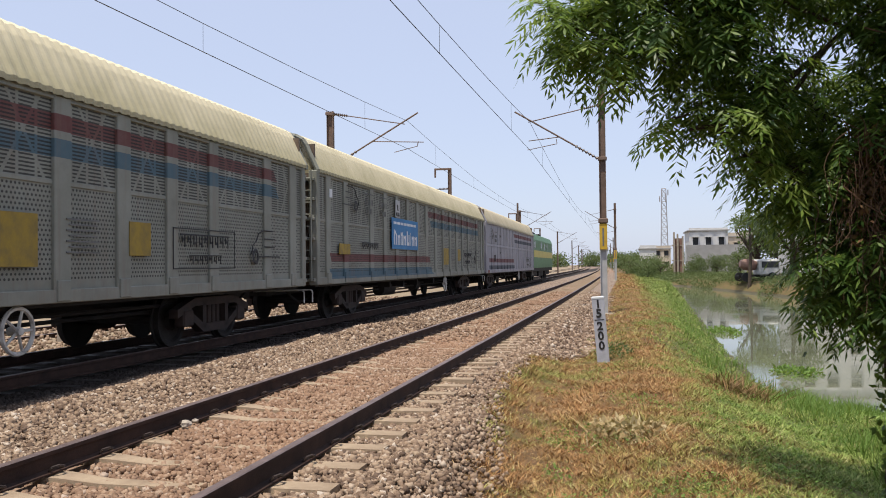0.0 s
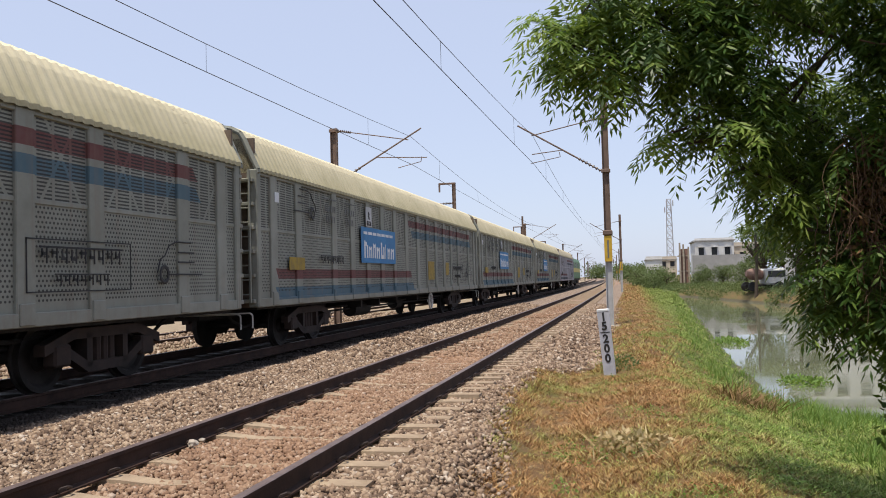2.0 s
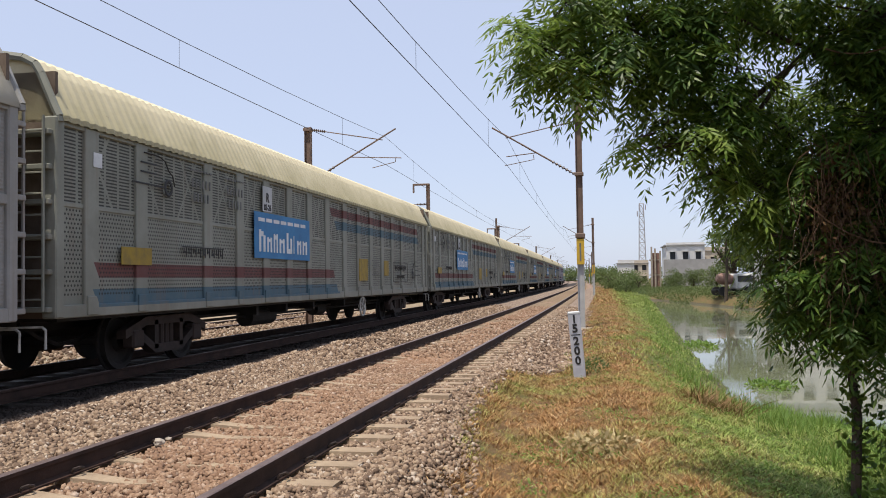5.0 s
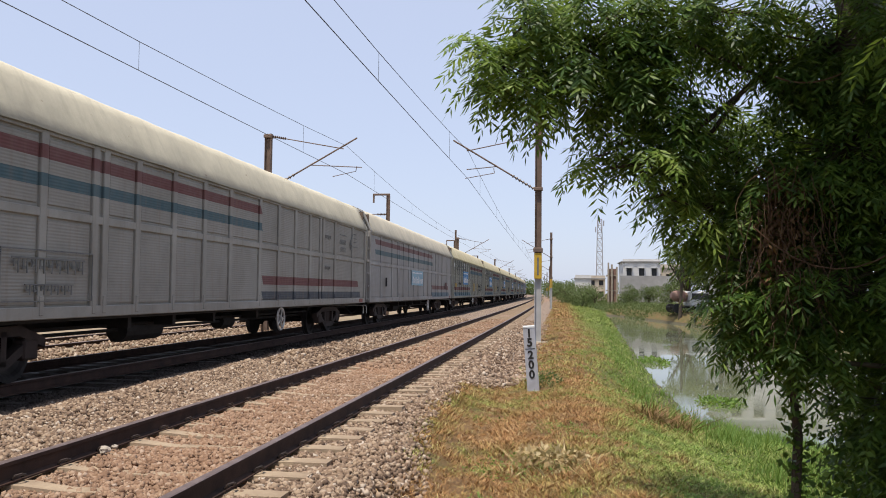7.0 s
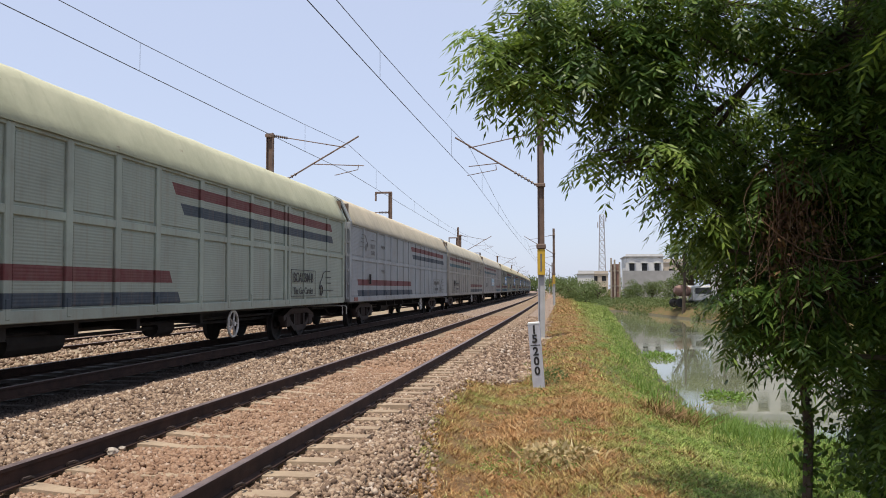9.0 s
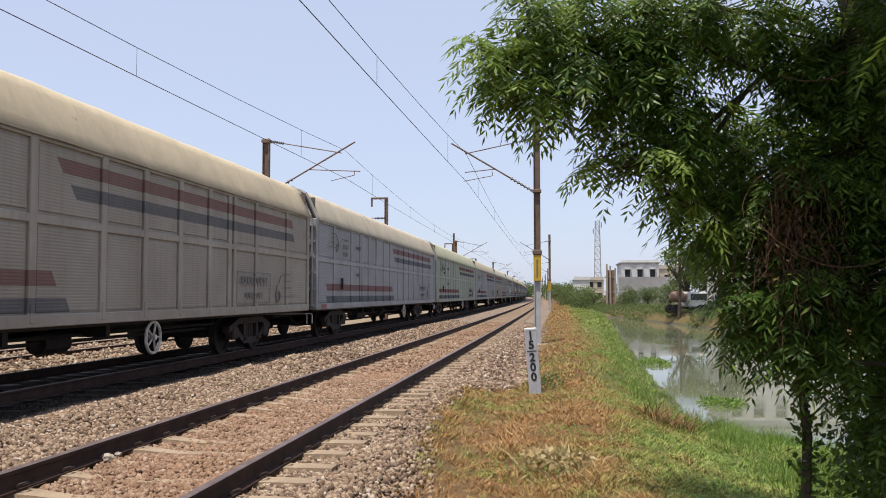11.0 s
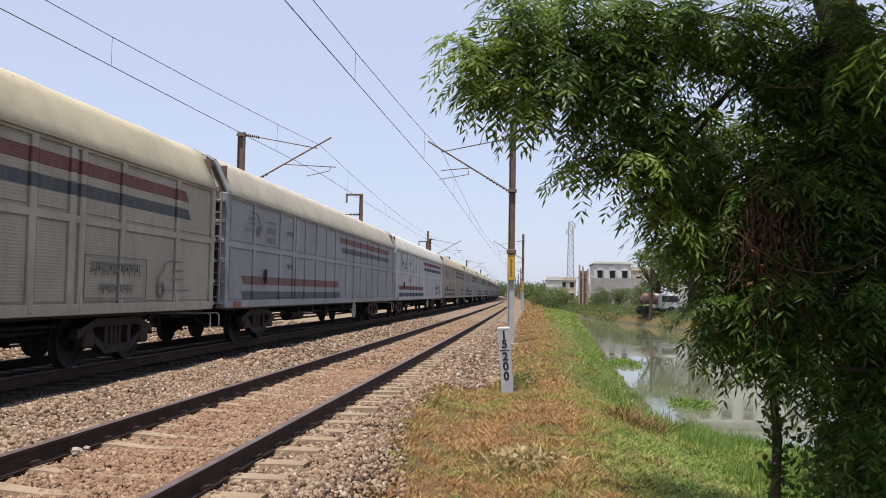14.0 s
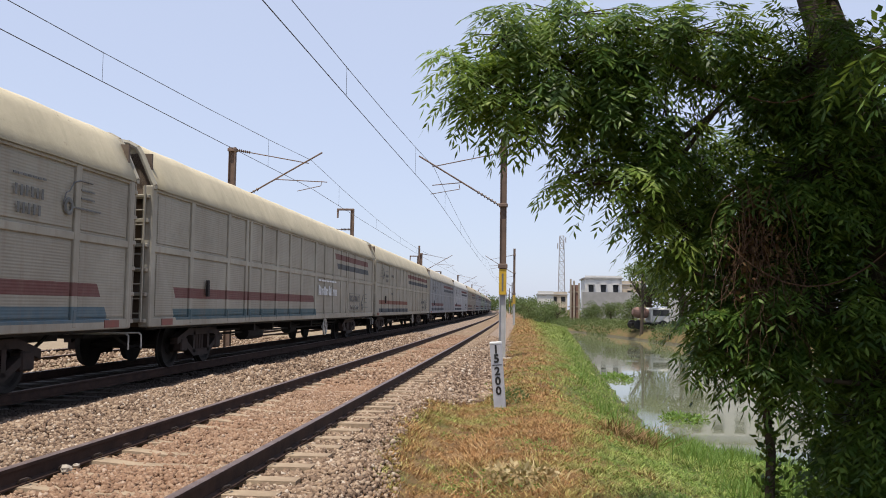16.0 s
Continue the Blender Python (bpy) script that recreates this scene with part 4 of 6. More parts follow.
GA, GAD = (0.285, 0.292, 0.25), (0.20, 0.203, 0.168)
CREAM, CREAMD = (0.62, 0.55, 0.34), (0.68, 0.60, 0.42)
TOPA = [("topA", -0.3, 10.3), ("lowA", -10.9, -0.05)]
TOPB = [("top", -0.2, 10.4), ("low", -10.6, -0.3)]
WAGONS = [
    ("B", (0.374, 0.367, 0.396), (0.272, 0.265, 0.286), TOPB, (0.62, 0.57, 0.42), (0.66, 0.6, 0.46), "mauve-grey closed car-carrier wagon with red and blue stripes", extra_b(), 0.9),
] + [("A", GA, GAD, TOPA, CREAM, CREAMD, "grey-green louvred car-carrier wagon with cream corrugated roof and blue panel", extra_a, 0.92)] * 6 + [
    ("B", (0.338, 0.331, 0.317), (0.245, 0.235, 0.218), [("topT", -10.8, 3.6), ("lowA", 3.6, 10.5)], (0.60, 0.58, 0.52), (0.72, 0.68, 0.58), "dusty grey ribbed car-carrier wagon with faded stripes and logo", extra_b(False, False, True, False, True, f=-1, logo_y=(-3.02, 0.30)), 0.8),
    ("B", (0.331, 0.317, 0.281), (0.231, 0.218, 0.190), [("topT", -11, 1.0), ("low", 1.2, 10.8)], (0.60, 0.58, 0.50), (0.72, 0.69, 0.58), "dust-brown ribbed car-carrier wagon with dirty white roof", extra_b(True, True, f=-1), 0.9),
    ("B", (0.318, 0.340, 0.348), (0.25, 0.262, 0.262), TOPB, (0.58, 0.55, 0.46), (0.66, 0.60, 0.48), "pale blue-grey ribbed car-carrier wagon with red and dark stripes", extra_b(), 1.0),
    ("B", (0.324, 0.367, 0.302), (0.252, 0.279, 0.231), TOPB, (0.52, 0.56, 0.42), (0.60, 0.62, 0.48), "pale green ribbed car-carrier wagon with red and blue stripes", extra_b(english=True, ink=M_BLACK), 1.0),
    ("B", (0.331, 0.338, 0.346), (0.252, 0.252, 0.252), TOPB, (0.58, 0.55, 0.47), (0.66, 0.6, 0.5), "grey ribbed car-carrier wagon with faded stripes", extra_b(), 0.85),
    ("B", (0.360, 0.324, 0.274), (0.258, 0.231, 0.190), TOPB, (0.60, 0.53, 0.41), (0.68, 0.60, 0.46), "brownish dusty ribbed car-carrier wagon with faded stripes", extra_b(), 0.75),
    ("B", (0.475, 0.482, 0.497), (0.354, 0.360, 0.374), TOPB, (0.66, 0.64, 0.58), (0.78, 0.74, 0.65), "white ribbed car-carrier wagon with clean red and blue-grey stripes", extra_b(ink=M_GREYINK), 1.0),
    ("B", (0.305, 0.318, 0.332), (0.23, 0.236, 0.245), TOPB, (0.57, 0.55, 0.50), (0.66, 0.62, 0.55), "slate-grey ribbed car-carrier wagon with dull stripes", extra_b(True, False), 0.85),
    ("B", (0.385, 0.358, 0.292), (0.275, 0.250, 0.198), [("top", -0.2, 10.4), ("lowO", -10.6, -0.3)], (0.60, 0.56, 0.45), (0.68, 0.63, 0.5), "beige-grey ribbed car-carrier wagon with orange-red stripe", extra_b(), 0.95),
    ("B", (0.395, 0.368, 0.302), (0.285, 0.26, 0.208), [("top", 4.0, 10.6), ("lowT", -10.6, 0.8)], (0.60, 0.56, 0.44), (0.68, 0.63, 0.5), "beige-grey ribbed car-carrier wagon with a faded blue logo", extra_b(False, True, True, True, ink=M_GREYINK, english=True), 0.9),
    ("B", (0.385, 0.358, 0.292), (0.275, 0.247, 0.198), [("top", -10.6, 1.0), ("lowA", 1.2, 10.7)], (0.60, 0.56, 0.44), (0.68, 0.63, 0.5), "dusty beige ribbed car-carrier wagon with red and blue low stripes", extra_b(True, True, f=-1), 0.9),
    ("B", (0.346, 0.331, 0.302), (0.258, 0.245, 0.211), TOPB, (0.60, 0.56, 0.44), (0.68, 0.63, 0.5), "dusty grey ribbed car-carrier wagon", extra_b(), 0.85),
]
TRAIN = [wagon(*spec) for spec in WAGONS]


def locomotive():
    w = empty("locomotive", Matrix.Identity(4), "green and yellow box-cab locomotive heading the train", "locomotive")
    prof = [(1.5, 1.05), (1.5, 3.3), (1.3, 3.75), (0.8, 3.95), (-0.8, 3.95), (-1.3, 3.75), (-1.5, 3.3), (-1.5, 1.05)]
    stations = [(-10.0, 0.93), (-9.3, 1.0), (9.3, 1.0), (10.0, 0.93)]
    verts, faces, idx = [], [], []
    for y, s in stations:
        verts += [(x * s, y, 1.05 + (z - 1.05) * s) for x, z in prof]
    k = len(prof)
    for j in range(3):
        for i in range(k):
            faces.append((j * k + i, j * k + (i + 1) % k, (j + 1) * k + (i + 1) % k, (j + 1) * k + i))
    faces += [tuple(range(k))[::-1], tuple(3 * k + i for i in range(k))]
    mesh_ob("body", verts, faces, M_LOCOGREEN, w)
    for s in (-1, 1):
        part("yellow_band", box(min(s * 1.49, s * 1.515), max(s * 1.49, s * 1.515), -9.2, 9.2, 1.9, 2.45), M_LOCOYELLOW, w)
        part("yellow_band", box(-1.2, 1.2, min(s * 10.0, s * 10.02), max(s * 10.0, s * 10.02), 1.7, 2.2), M_LOCOYELLOW, w)
        for yy in (-8.6, -3.0, 0.0, 3.0, 8.6):
            part("side_window", box(min(s * 1.49, s * 1.51), max(s * 1.49, s * 1.51), yy - 0.45, yy + 0.45, 2.6, 3.15), M_DARKWIN, w)
        for xx in (-0.65, 0.65):
            part("windscreen", box(xx - 0.45, xx + 0.45, min(s * 9.95, s * 10.03), max(s * 9.95, s * 10.03), 2.5, 3.1), M_DARKWIN, w)
    part("underframe", box(-1.4, 1.4, -10.1, 10.1, 0.75, 1.08, 0.03), M_IRON, w)
    part("tank", box(-1.2, 1.2, -2.2, 2.2, 0.3, 0.8, 0.08), M_IRON, w)
    for yy in (-6.5, -1.0, 5.0):
        part("roof_box", box(-0.7, 0.7, yy - 1.0, yy + 1.0, 3.93, 4.15, 0.05), M_IRON, w)
    for yb in (-6.2, 6.2):
        part("bogie", box(-1.2, 1.2, yb - 2.4, yb + 2.4, 0.35, 0.8, 0.06), M_IRON, w)
        for yy in (-1.8, 0, 1.8):
            for s in (-1, 1):
                o = new("wheel", PROTO["wheel"])
                o.parent = w
                o.matrix_basis = pose(s * GAUGE / 2, yb + yy, 0.46, 0, 0, 0 if s > 0 else 180)
    return w


LOCO = locomotive()


# ---- overhead line ----
def catenary_wire(cx, stag, masts, contact_z, mess_z, name, label):
    """Contact and carrying wire with droppers, zigzagging from mast to mast."""
    w = empty(name, Matrix.Identity(4), label, "overhead wire")
    cont, mess, drops = [], [], []
    for k in range(len(masts) - 1):
        y0, y1 = masts[k], masts[k + 1]
        s0, s1 = stag[k % len(stag)], stag[(k + 1) % len(stag)]
        for i in range(12):
            u = i / 12
            y = y0 + (y1 - y0) * u
            x = cx + bend(y) + s0 + (s1 - s0) * u
            q = (2 * u - 1) ** 2
            zc = contact_z - 0.14 * (1 - q)
            cont.append((x, y, zc))
            mess.append((x, y, contact_z + 0.26 + (mess_z - contact_z - 0.26) * q))
    part("contact_wire", chain(cont, [0.0085] * len(cont), 5), M_WIRE, w)
    part("carrying_wire", chain(mess, [0.0075] * len(mess), 5), M_WIRE, w)
    for k in range(1, len(cont), 2):
        if cont[k][1] < 160:
            part("dropper", tube(cont[k], (mess[k][0], mess[k][1], mess[k][2]), 0.004, 0.004, 4), M_WIRE, w)


Y_MAST = 31.0
MASTS = [Y_MAST + 61.5 * k for k in range(-2, 8)]
catenary_wire(T1, (0.0, -0.32), MASTS[0:], 5.52, 6.55, "overhead_wire", "thin dark contact and carrying wires over the near track")
catenary_wire(T2, (0.65, -0.1), [m - 0.8 for m in MASTS], 5.64, 6.66, "overhead_wire", "thin dark contact and carrying wires over the train")


def i_beam(bm, x, y, w, d, z0, z1):
    add_box(bm, x - w / 2, x - w / 2 + 0.018, y - d / 2, y + d / 2, z0, z1)
    add_box(bm, x + w / 2 - 0.018, x + w / 2, y - d / 2, y + d / 2, z0, z1)
    add_box(bm, x - w / 2, x + w / 2, y - 0.008, y + 0.008, z0, z1)


def insulator(a, b, r):
    bm = bmesh.new()
    a, b = Vector(a), Vector(b)
    n = 7
    add_tube(bm, a, b, r * 0.4, r * 0.4, 6)
    for k in range(n):
        c = a.lerp(b, (k + 0.3) / n)
        d = a.lerp(b, (k + 0.75) / n)
        add_tube(bm, c, d, r, r * 0.6, 8)
    return bm


def mast(x, y, side, top, painted, zb, track):
    """Steel mast with a bracket arm over the track on its side (side: towards the track)."""
    m = empty("catenary_mast", pose(x, y, 0), "rust-brown steel overhead-line mast" + (" with yellow band and grey foot" if painted else ""), "mast", "masts of the line")
    bm = bmesh.new()
    i_beam(bm, 0, 0, 0.24, 0.2, 1.95 if painted else zb, top)
    part("upright", bm, M_MAST, m)
    if painted:
        bm = bmesh.new()
        i_beam(bm, 0, 0, 0.24, 0.2, zb, 1.9)
        part("painted_foot", bm, M_MASTGREY, m, "pale grey painted lower mast")
        part("yellow_band", box(-0.135, 0.135, -0.115, 0.115, 1.86, 2.78), M_YELLOW, m, "yellow warning band")
        part("band_mark", box(-0.03, 0.03, -0.121, -0.114, 1.98, 2.62), M_GREYINK, m)
        part("clamp", box(-0.17, 0.17, -0.15, 0.15, 2.80, 2.98, 0.03), M_MAST, m)
    part("foundation", box(-0.4, 0.4, -0.4, 0.4, -0.7, zb + 0.04, 0.05), M_CONCRETE, m)
    reach = track - x
    s = 1 if reach > 0 else -1
    a0 = (s * 0.14, 0, 5.12)
    tip = (reach + s * 0.55, 0, 6.95)
    j = (reach + s * 0.05, 0, 6.55)
    k0 = Vector(a0).lerp(Vector(tip), 0.28)
    part("arm_insulator", insulator(a0, k0, 0.065), M_INS, m)
    part("bracket_tube", tube(k0, tip, 0.03, 0.03, 8), M_MAST, m)
    part("top_insulator", insulator((s * 0.14, 0, 7.05), Vector((s * 0.14, 0, 7.05)).lerp(Vector(j), 0.2), 0.06), M_INS, m)
    part("stay_tube", tube(Vector((s * 0.14, 0, 7.05)).lerp(Vector(j), 0.2), j, 0.02, 0.02, 6), M_MAST, m)
    mid = Vector(a0).lerp(Vector(tip), 0.46)
    h = 0.95 if painted else -0.55     # push-off or pull-off steady arm
    part("register_arm", tube(mid, (reach + s * (0.05 if painted else 0.75), 0, 5.86), 0.018, 0.018, 6), M_MAST, m)
    part("steady_arm", chain([(reach - s * h, 0, 5.90), (reach - s * (h + 0.03), 0, 5.72), (reach + s * (0.1 if painted else -0.35), 0, 5.53)], [0.014] * 3, 6), M_MAST, m)
    for zz in (5.12, 7.05):
        part("fixing_bracket", box(-0.16, 0.16, -0.13, 0.13, zz - 0.06, zz + 0.06, 0.015), M_MAST, m)
    return m


for k, y in enumerate(MASTS[2:]):
    mast(-0.86 + bend(y) * (0 if k == 0 else 1), y, -1, 7.75, True, -0.45, T1 + bend(y))
    mast(-10.82 + bend(y - 0.8), y - 0.8, 1, 7.15, False, -0.4, T2 + bend(y) + 0.5)


def signal_pole(x, y, top, arm):
    m = empty("bracket_mast", pose(x, y, 0), "slim grey mast with a short bent arm", "mast", "bracket masts")
    bm = bmesh.new()
    i_beam(bm, 0, 0, 0.2, 0.2, -0.5, top)
    part("upright", bm, M_MAST, m)
    if arm:
        part("top_arm", box(-0.95, 0.1, -0.06, 0.06, top - 0.1, top + 0.02, 0.02), M_MAST, m)
        part("drop_arm", box(-0.95, -0.85, -0.06, 0.06, top - 0.55, top - 0.08, 0.02), M_MAST, m)
        part("insulator", insulator((-0.1, 0, top - 1.25), (-0.7, 0, top - 1.25), 0.08), M_INS, m)
        part("bracket_tube", tube((-0.7, 0, top - 1.25), (-2.4, 0, top - 1.2), 0.025, 0.025, 6), M_MAST, m)
    return m


signal_pole(-10.5, 51.0, 7.25, True)
signal_pole(-12.5, 101.0, 8.6, False)
signal_pole(-12.0, 96.0, 7.1, True)
signal_pole(-13.0, 133.0, 6.9, True)


# ---- kilometre post ----
def km_post():
    p = empty("kilometre_post", pose(-0.50, 15.2, -0.29, 0, -4.5, -3), "white painted kilometre post with black numerals on the verge", "kilometre post")
    bm = bmesh.new()
    vs = add_box(bm, -0.105, 0.105, -0.05, 0.05, -0.25, 1.05)
    es = [e for e in bm.edges if all(v.co.z > 1 for v in e.verts)]
    bmesh.ops.bevel(bm, geom=es, offset=0.03, segments=2, affect="EDGES")
    part("slab", bm, M_SIGN, p)
    # top left plain white, brighter than the greyed slab
    part("cap", box(-0.11, 0.11, -0.055, 0.055, 1.0, 1.056, 0.015), M_WHITEPAINT, p, "white painted top")
    for ch, z in (("1", 0.91), ("5", 0.745), ("2", 0.52), ("0", 0.345), ("0", 0.17)):
        letters(ch, 0.205, 0.004, pose(0, -0.053, z, 90, 0, 0), p, M_BLACK, "numeral", "black painted numeral")
    part("bar", box(-0.085, 0.085, -0.055, -0.049, 0.63, 0.645), M_BLACK, p, "black painted bar")


km_post()


def fouling_post(x, y):
    p = empty("marker_post", pose(x, y, ground_z(x, y)), "short weathered concrete marker post with dark writing", "marker post")
    part("stake", box(-0.09, 0.09, -0.09, 0.09, -0.2, 0.62, 0.02), M_CONCRETE, p)
    bm = bmesh.new()
    for k in range(3):
        add_box(bm, -0.05, 0.05, -0.097, -0.088, 0.2 + k * 0.13, 0.26 + k * 0.13)
    part("writing_bars", bm, M_GREYINK, p)


fouling_post(-12.1, 16.2)


# ---- neem tree beside the path ----
def leaf_cards(centres, dirs, ups, lengths, widths):
    """Leaf blades: a folded pair of quads for each (base, direction, side)."""
    c, d, s = centres, dirs, ups
    L, W = lengths[:, None], widths[:, None]
    nrm = np.cross(d, s)
    v = np.stack([c, c + d * L * 0.42 + s * W * 0.5 - nrm * W * 0.12, c + d * L - nrm * L * 0.10, c + d * L * 0.42 - s * W * 0.5 - nrm * W * 0.12], 1)
    n = len(c)
    f = np.arange(n * 4).reshape(n, 4)
    return v.reshape(-1, 3), f


def unit(a):
    return a / np.maximum(1e-9, np.linalg.norm(a, axis=-1, keepdims=True))


def fronds(rng, base, heading, length, pairs=7, leaf=0.07, droop=0.32):
    """Feathered leaves: pairs of leaflets along a drooping stalk."""
    n = len(base)
    cs, ds, ss, ls, ws = [], [], [], [], []
    up = np.array([0, 0, 1.0])
    side = unit(np.cross(heading, up) + 1e-3 * rng.normal(size=(n, 3)))
    for k in range(pairs * 2 + 1):
        if k == pairs * 2:
            t, sg = 1.0, 0.0
        else:
            t, sg = (k // 2 + 1.2) / (pairs + 0.8), (1 if k % 2 else -1)
        pos = base + heading * (length[:, None] * t) - up * (droop * length[:, None] * t * t)
        tang = unit(heading - up * (2 * droop * t))
        d = unit(tang * (0.55 if sg else 1.0) + side * sg - up * 0.42 + rng.normal(size=(n, 3)) * 0.12)
        cs.append(pos)
        ds.append(d)
        ss.append(unit(np.cross(d, np.cross(side, tang) + rng.normal(size=(n, 3)) * 0.25)))
        ls.append(leaf * (1.15 - 0.35 * abs(t - 0.5)) * rng.uniform(0.8, 1.2, n))
        ws.append(leaf * 0.22 * rng.uniform(0.8, 1.25, n))
    return leaf_cards(np.concatenate(cs), np.concatenate(ds), np.concatenate(ss), np.concatenate(ls), np.concatenate(ws))


def whorls(rng, tips, heads, per, length, leaf):
    """Tufts of feathered leaves that spread and hang from the ends of twigs."""
    n = len(tips) * per
    base = np.repeat(tips, per, 0) + rng.normal(0, 0.015, (n, 3))
    out = np.repeat(heads, per, 0)
    h = unit(out * 0.45 + unit(rng.normal(size=(n, 3))) * np.array([1.0, 1.0, 0.55]) + np.array([0, 0, -0.22]))
    return fronds(rng, base, h, length * rng.uniform(0.7, 1.25, n), pairs=6, leaf=leaf, droop=0.45)


def loose_leaves(rng, c, r, n, size):
    """Leaves thick inside a crown, shell-heavy."""
    u = unit(rng.normal(size=(n, 3)))
    p = np.array(c) + u * (rng.random(n) ** 0.5)[:, None] * np.array(r)
    d = unit(rng.normal(size=(n, 3)) + np.array([0, 0, -0.4]))
    s = unit(np.cross(d, rng.normal(size=(n, 3))))
    return leaf_cards(p, d, s, size * rng.uniform(0.7, 1.3, n), size * 0.5 * rng.uniform(0.7, 1.3, n))


def joined(pieces):
    vs, fs, off = [], [], 0
    for v, f in pieces:
        vs.append(v)
        fs.append(f + off)
        off += len(v)
    return np.concatenate(vs), np.concatenate(fs)


def neem_tree():
    rng = np.random.default_rng(11)
    t = empty("neem_tree", pose(0, 0, 0), "leafy neem tree overhung with dry vines, shading the verge", "tree")
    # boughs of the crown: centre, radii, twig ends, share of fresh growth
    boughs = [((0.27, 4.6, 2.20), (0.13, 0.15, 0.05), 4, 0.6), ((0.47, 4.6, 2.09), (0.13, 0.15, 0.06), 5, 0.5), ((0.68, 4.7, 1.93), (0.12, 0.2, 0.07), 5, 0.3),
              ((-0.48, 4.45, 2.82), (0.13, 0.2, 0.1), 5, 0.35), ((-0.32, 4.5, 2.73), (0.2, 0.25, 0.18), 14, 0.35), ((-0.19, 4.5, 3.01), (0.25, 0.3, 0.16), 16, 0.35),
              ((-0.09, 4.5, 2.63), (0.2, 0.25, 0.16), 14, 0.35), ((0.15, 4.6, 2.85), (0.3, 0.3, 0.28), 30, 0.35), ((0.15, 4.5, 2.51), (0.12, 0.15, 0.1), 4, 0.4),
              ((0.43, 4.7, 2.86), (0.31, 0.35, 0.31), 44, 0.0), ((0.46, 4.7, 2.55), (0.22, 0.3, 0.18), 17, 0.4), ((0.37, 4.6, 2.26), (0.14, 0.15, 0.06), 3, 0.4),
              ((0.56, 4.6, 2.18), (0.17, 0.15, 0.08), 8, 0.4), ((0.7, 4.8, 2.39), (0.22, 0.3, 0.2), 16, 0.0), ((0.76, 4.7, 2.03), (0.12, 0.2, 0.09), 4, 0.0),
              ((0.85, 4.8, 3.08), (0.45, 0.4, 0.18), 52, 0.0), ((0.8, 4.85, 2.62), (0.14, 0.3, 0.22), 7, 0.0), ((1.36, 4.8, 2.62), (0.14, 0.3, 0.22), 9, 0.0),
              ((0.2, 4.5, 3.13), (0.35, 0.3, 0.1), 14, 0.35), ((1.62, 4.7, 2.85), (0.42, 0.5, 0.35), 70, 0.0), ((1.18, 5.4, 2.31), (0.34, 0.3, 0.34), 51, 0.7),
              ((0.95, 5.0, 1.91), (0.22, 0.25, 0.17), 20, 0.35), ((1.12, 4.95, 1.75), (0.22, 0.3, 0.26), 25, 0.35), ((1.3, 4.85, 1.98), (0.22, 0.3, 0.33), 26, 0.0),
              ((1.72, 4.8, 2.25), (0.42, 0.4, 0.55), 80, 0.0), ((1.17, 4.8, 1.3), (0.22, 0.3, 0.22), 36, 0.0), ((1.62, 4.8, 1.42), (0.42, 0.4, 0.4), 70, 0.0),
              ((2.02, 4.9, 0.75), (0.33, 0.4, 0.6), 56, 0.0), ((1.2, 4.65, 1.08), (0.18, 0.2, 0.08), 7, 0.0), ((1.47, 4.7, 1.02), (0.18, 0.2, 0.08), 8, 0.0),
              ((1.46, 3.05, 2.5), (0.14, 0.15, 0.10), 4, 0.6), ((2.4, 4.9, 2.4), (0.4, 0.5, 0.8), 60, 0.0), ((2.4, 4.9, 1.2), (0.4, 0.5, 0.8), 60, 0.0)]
    crown, young = [], []
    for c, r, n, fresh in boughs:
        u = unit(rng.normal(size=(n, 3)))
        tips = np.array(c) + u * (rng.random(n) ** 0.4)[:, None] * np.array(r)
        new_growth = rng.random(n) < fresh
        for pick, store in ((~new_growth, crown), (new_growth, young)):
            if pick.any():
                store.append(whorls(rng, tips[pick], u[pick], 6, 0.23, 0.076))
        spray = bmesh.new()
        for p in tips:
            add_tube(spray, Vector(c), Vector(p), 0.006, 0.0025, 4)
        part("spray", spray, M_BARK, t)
    # unseen leaves added above and aside to darken the tree, then its thick inside
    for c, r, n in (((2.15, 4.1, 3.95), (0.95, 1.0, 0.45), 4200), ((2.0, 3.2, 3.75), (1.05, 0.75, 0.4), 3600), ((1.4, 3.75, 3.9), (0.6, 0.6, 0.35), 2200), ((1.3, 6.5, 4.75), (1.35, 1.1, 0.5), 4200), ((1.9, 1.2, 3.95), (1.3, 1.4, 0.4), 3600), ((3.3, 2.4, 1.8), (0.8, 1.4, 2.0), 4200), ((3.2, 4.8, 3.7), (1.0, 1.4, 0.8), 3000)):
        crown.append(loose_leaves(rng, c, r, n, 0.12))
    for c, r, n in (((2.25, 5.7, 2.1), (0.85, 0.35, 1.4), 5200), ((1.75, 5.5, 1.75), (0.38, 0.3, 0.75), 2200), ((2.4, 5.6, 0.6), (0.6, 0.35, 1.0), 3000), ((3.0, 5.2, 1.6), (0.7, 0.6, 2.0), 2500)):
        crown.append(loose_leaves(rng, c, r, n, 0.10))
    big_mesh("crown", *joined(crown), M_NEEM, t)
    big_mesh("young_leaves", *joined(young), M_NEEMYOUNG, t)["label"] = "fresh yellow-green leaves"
    # trunk, limbs
    part("trunk", chain([(2.55, 5.4, -0.7), (2.45, 5.35, 0.5), (2.3, 5.25, 1.6), (2.1, 5.2, 2.6), (1.8, 5.2, 3.6)], [0.26, 0.21, 0.19, 0.16, 0.11], 12), M_BARK, t)
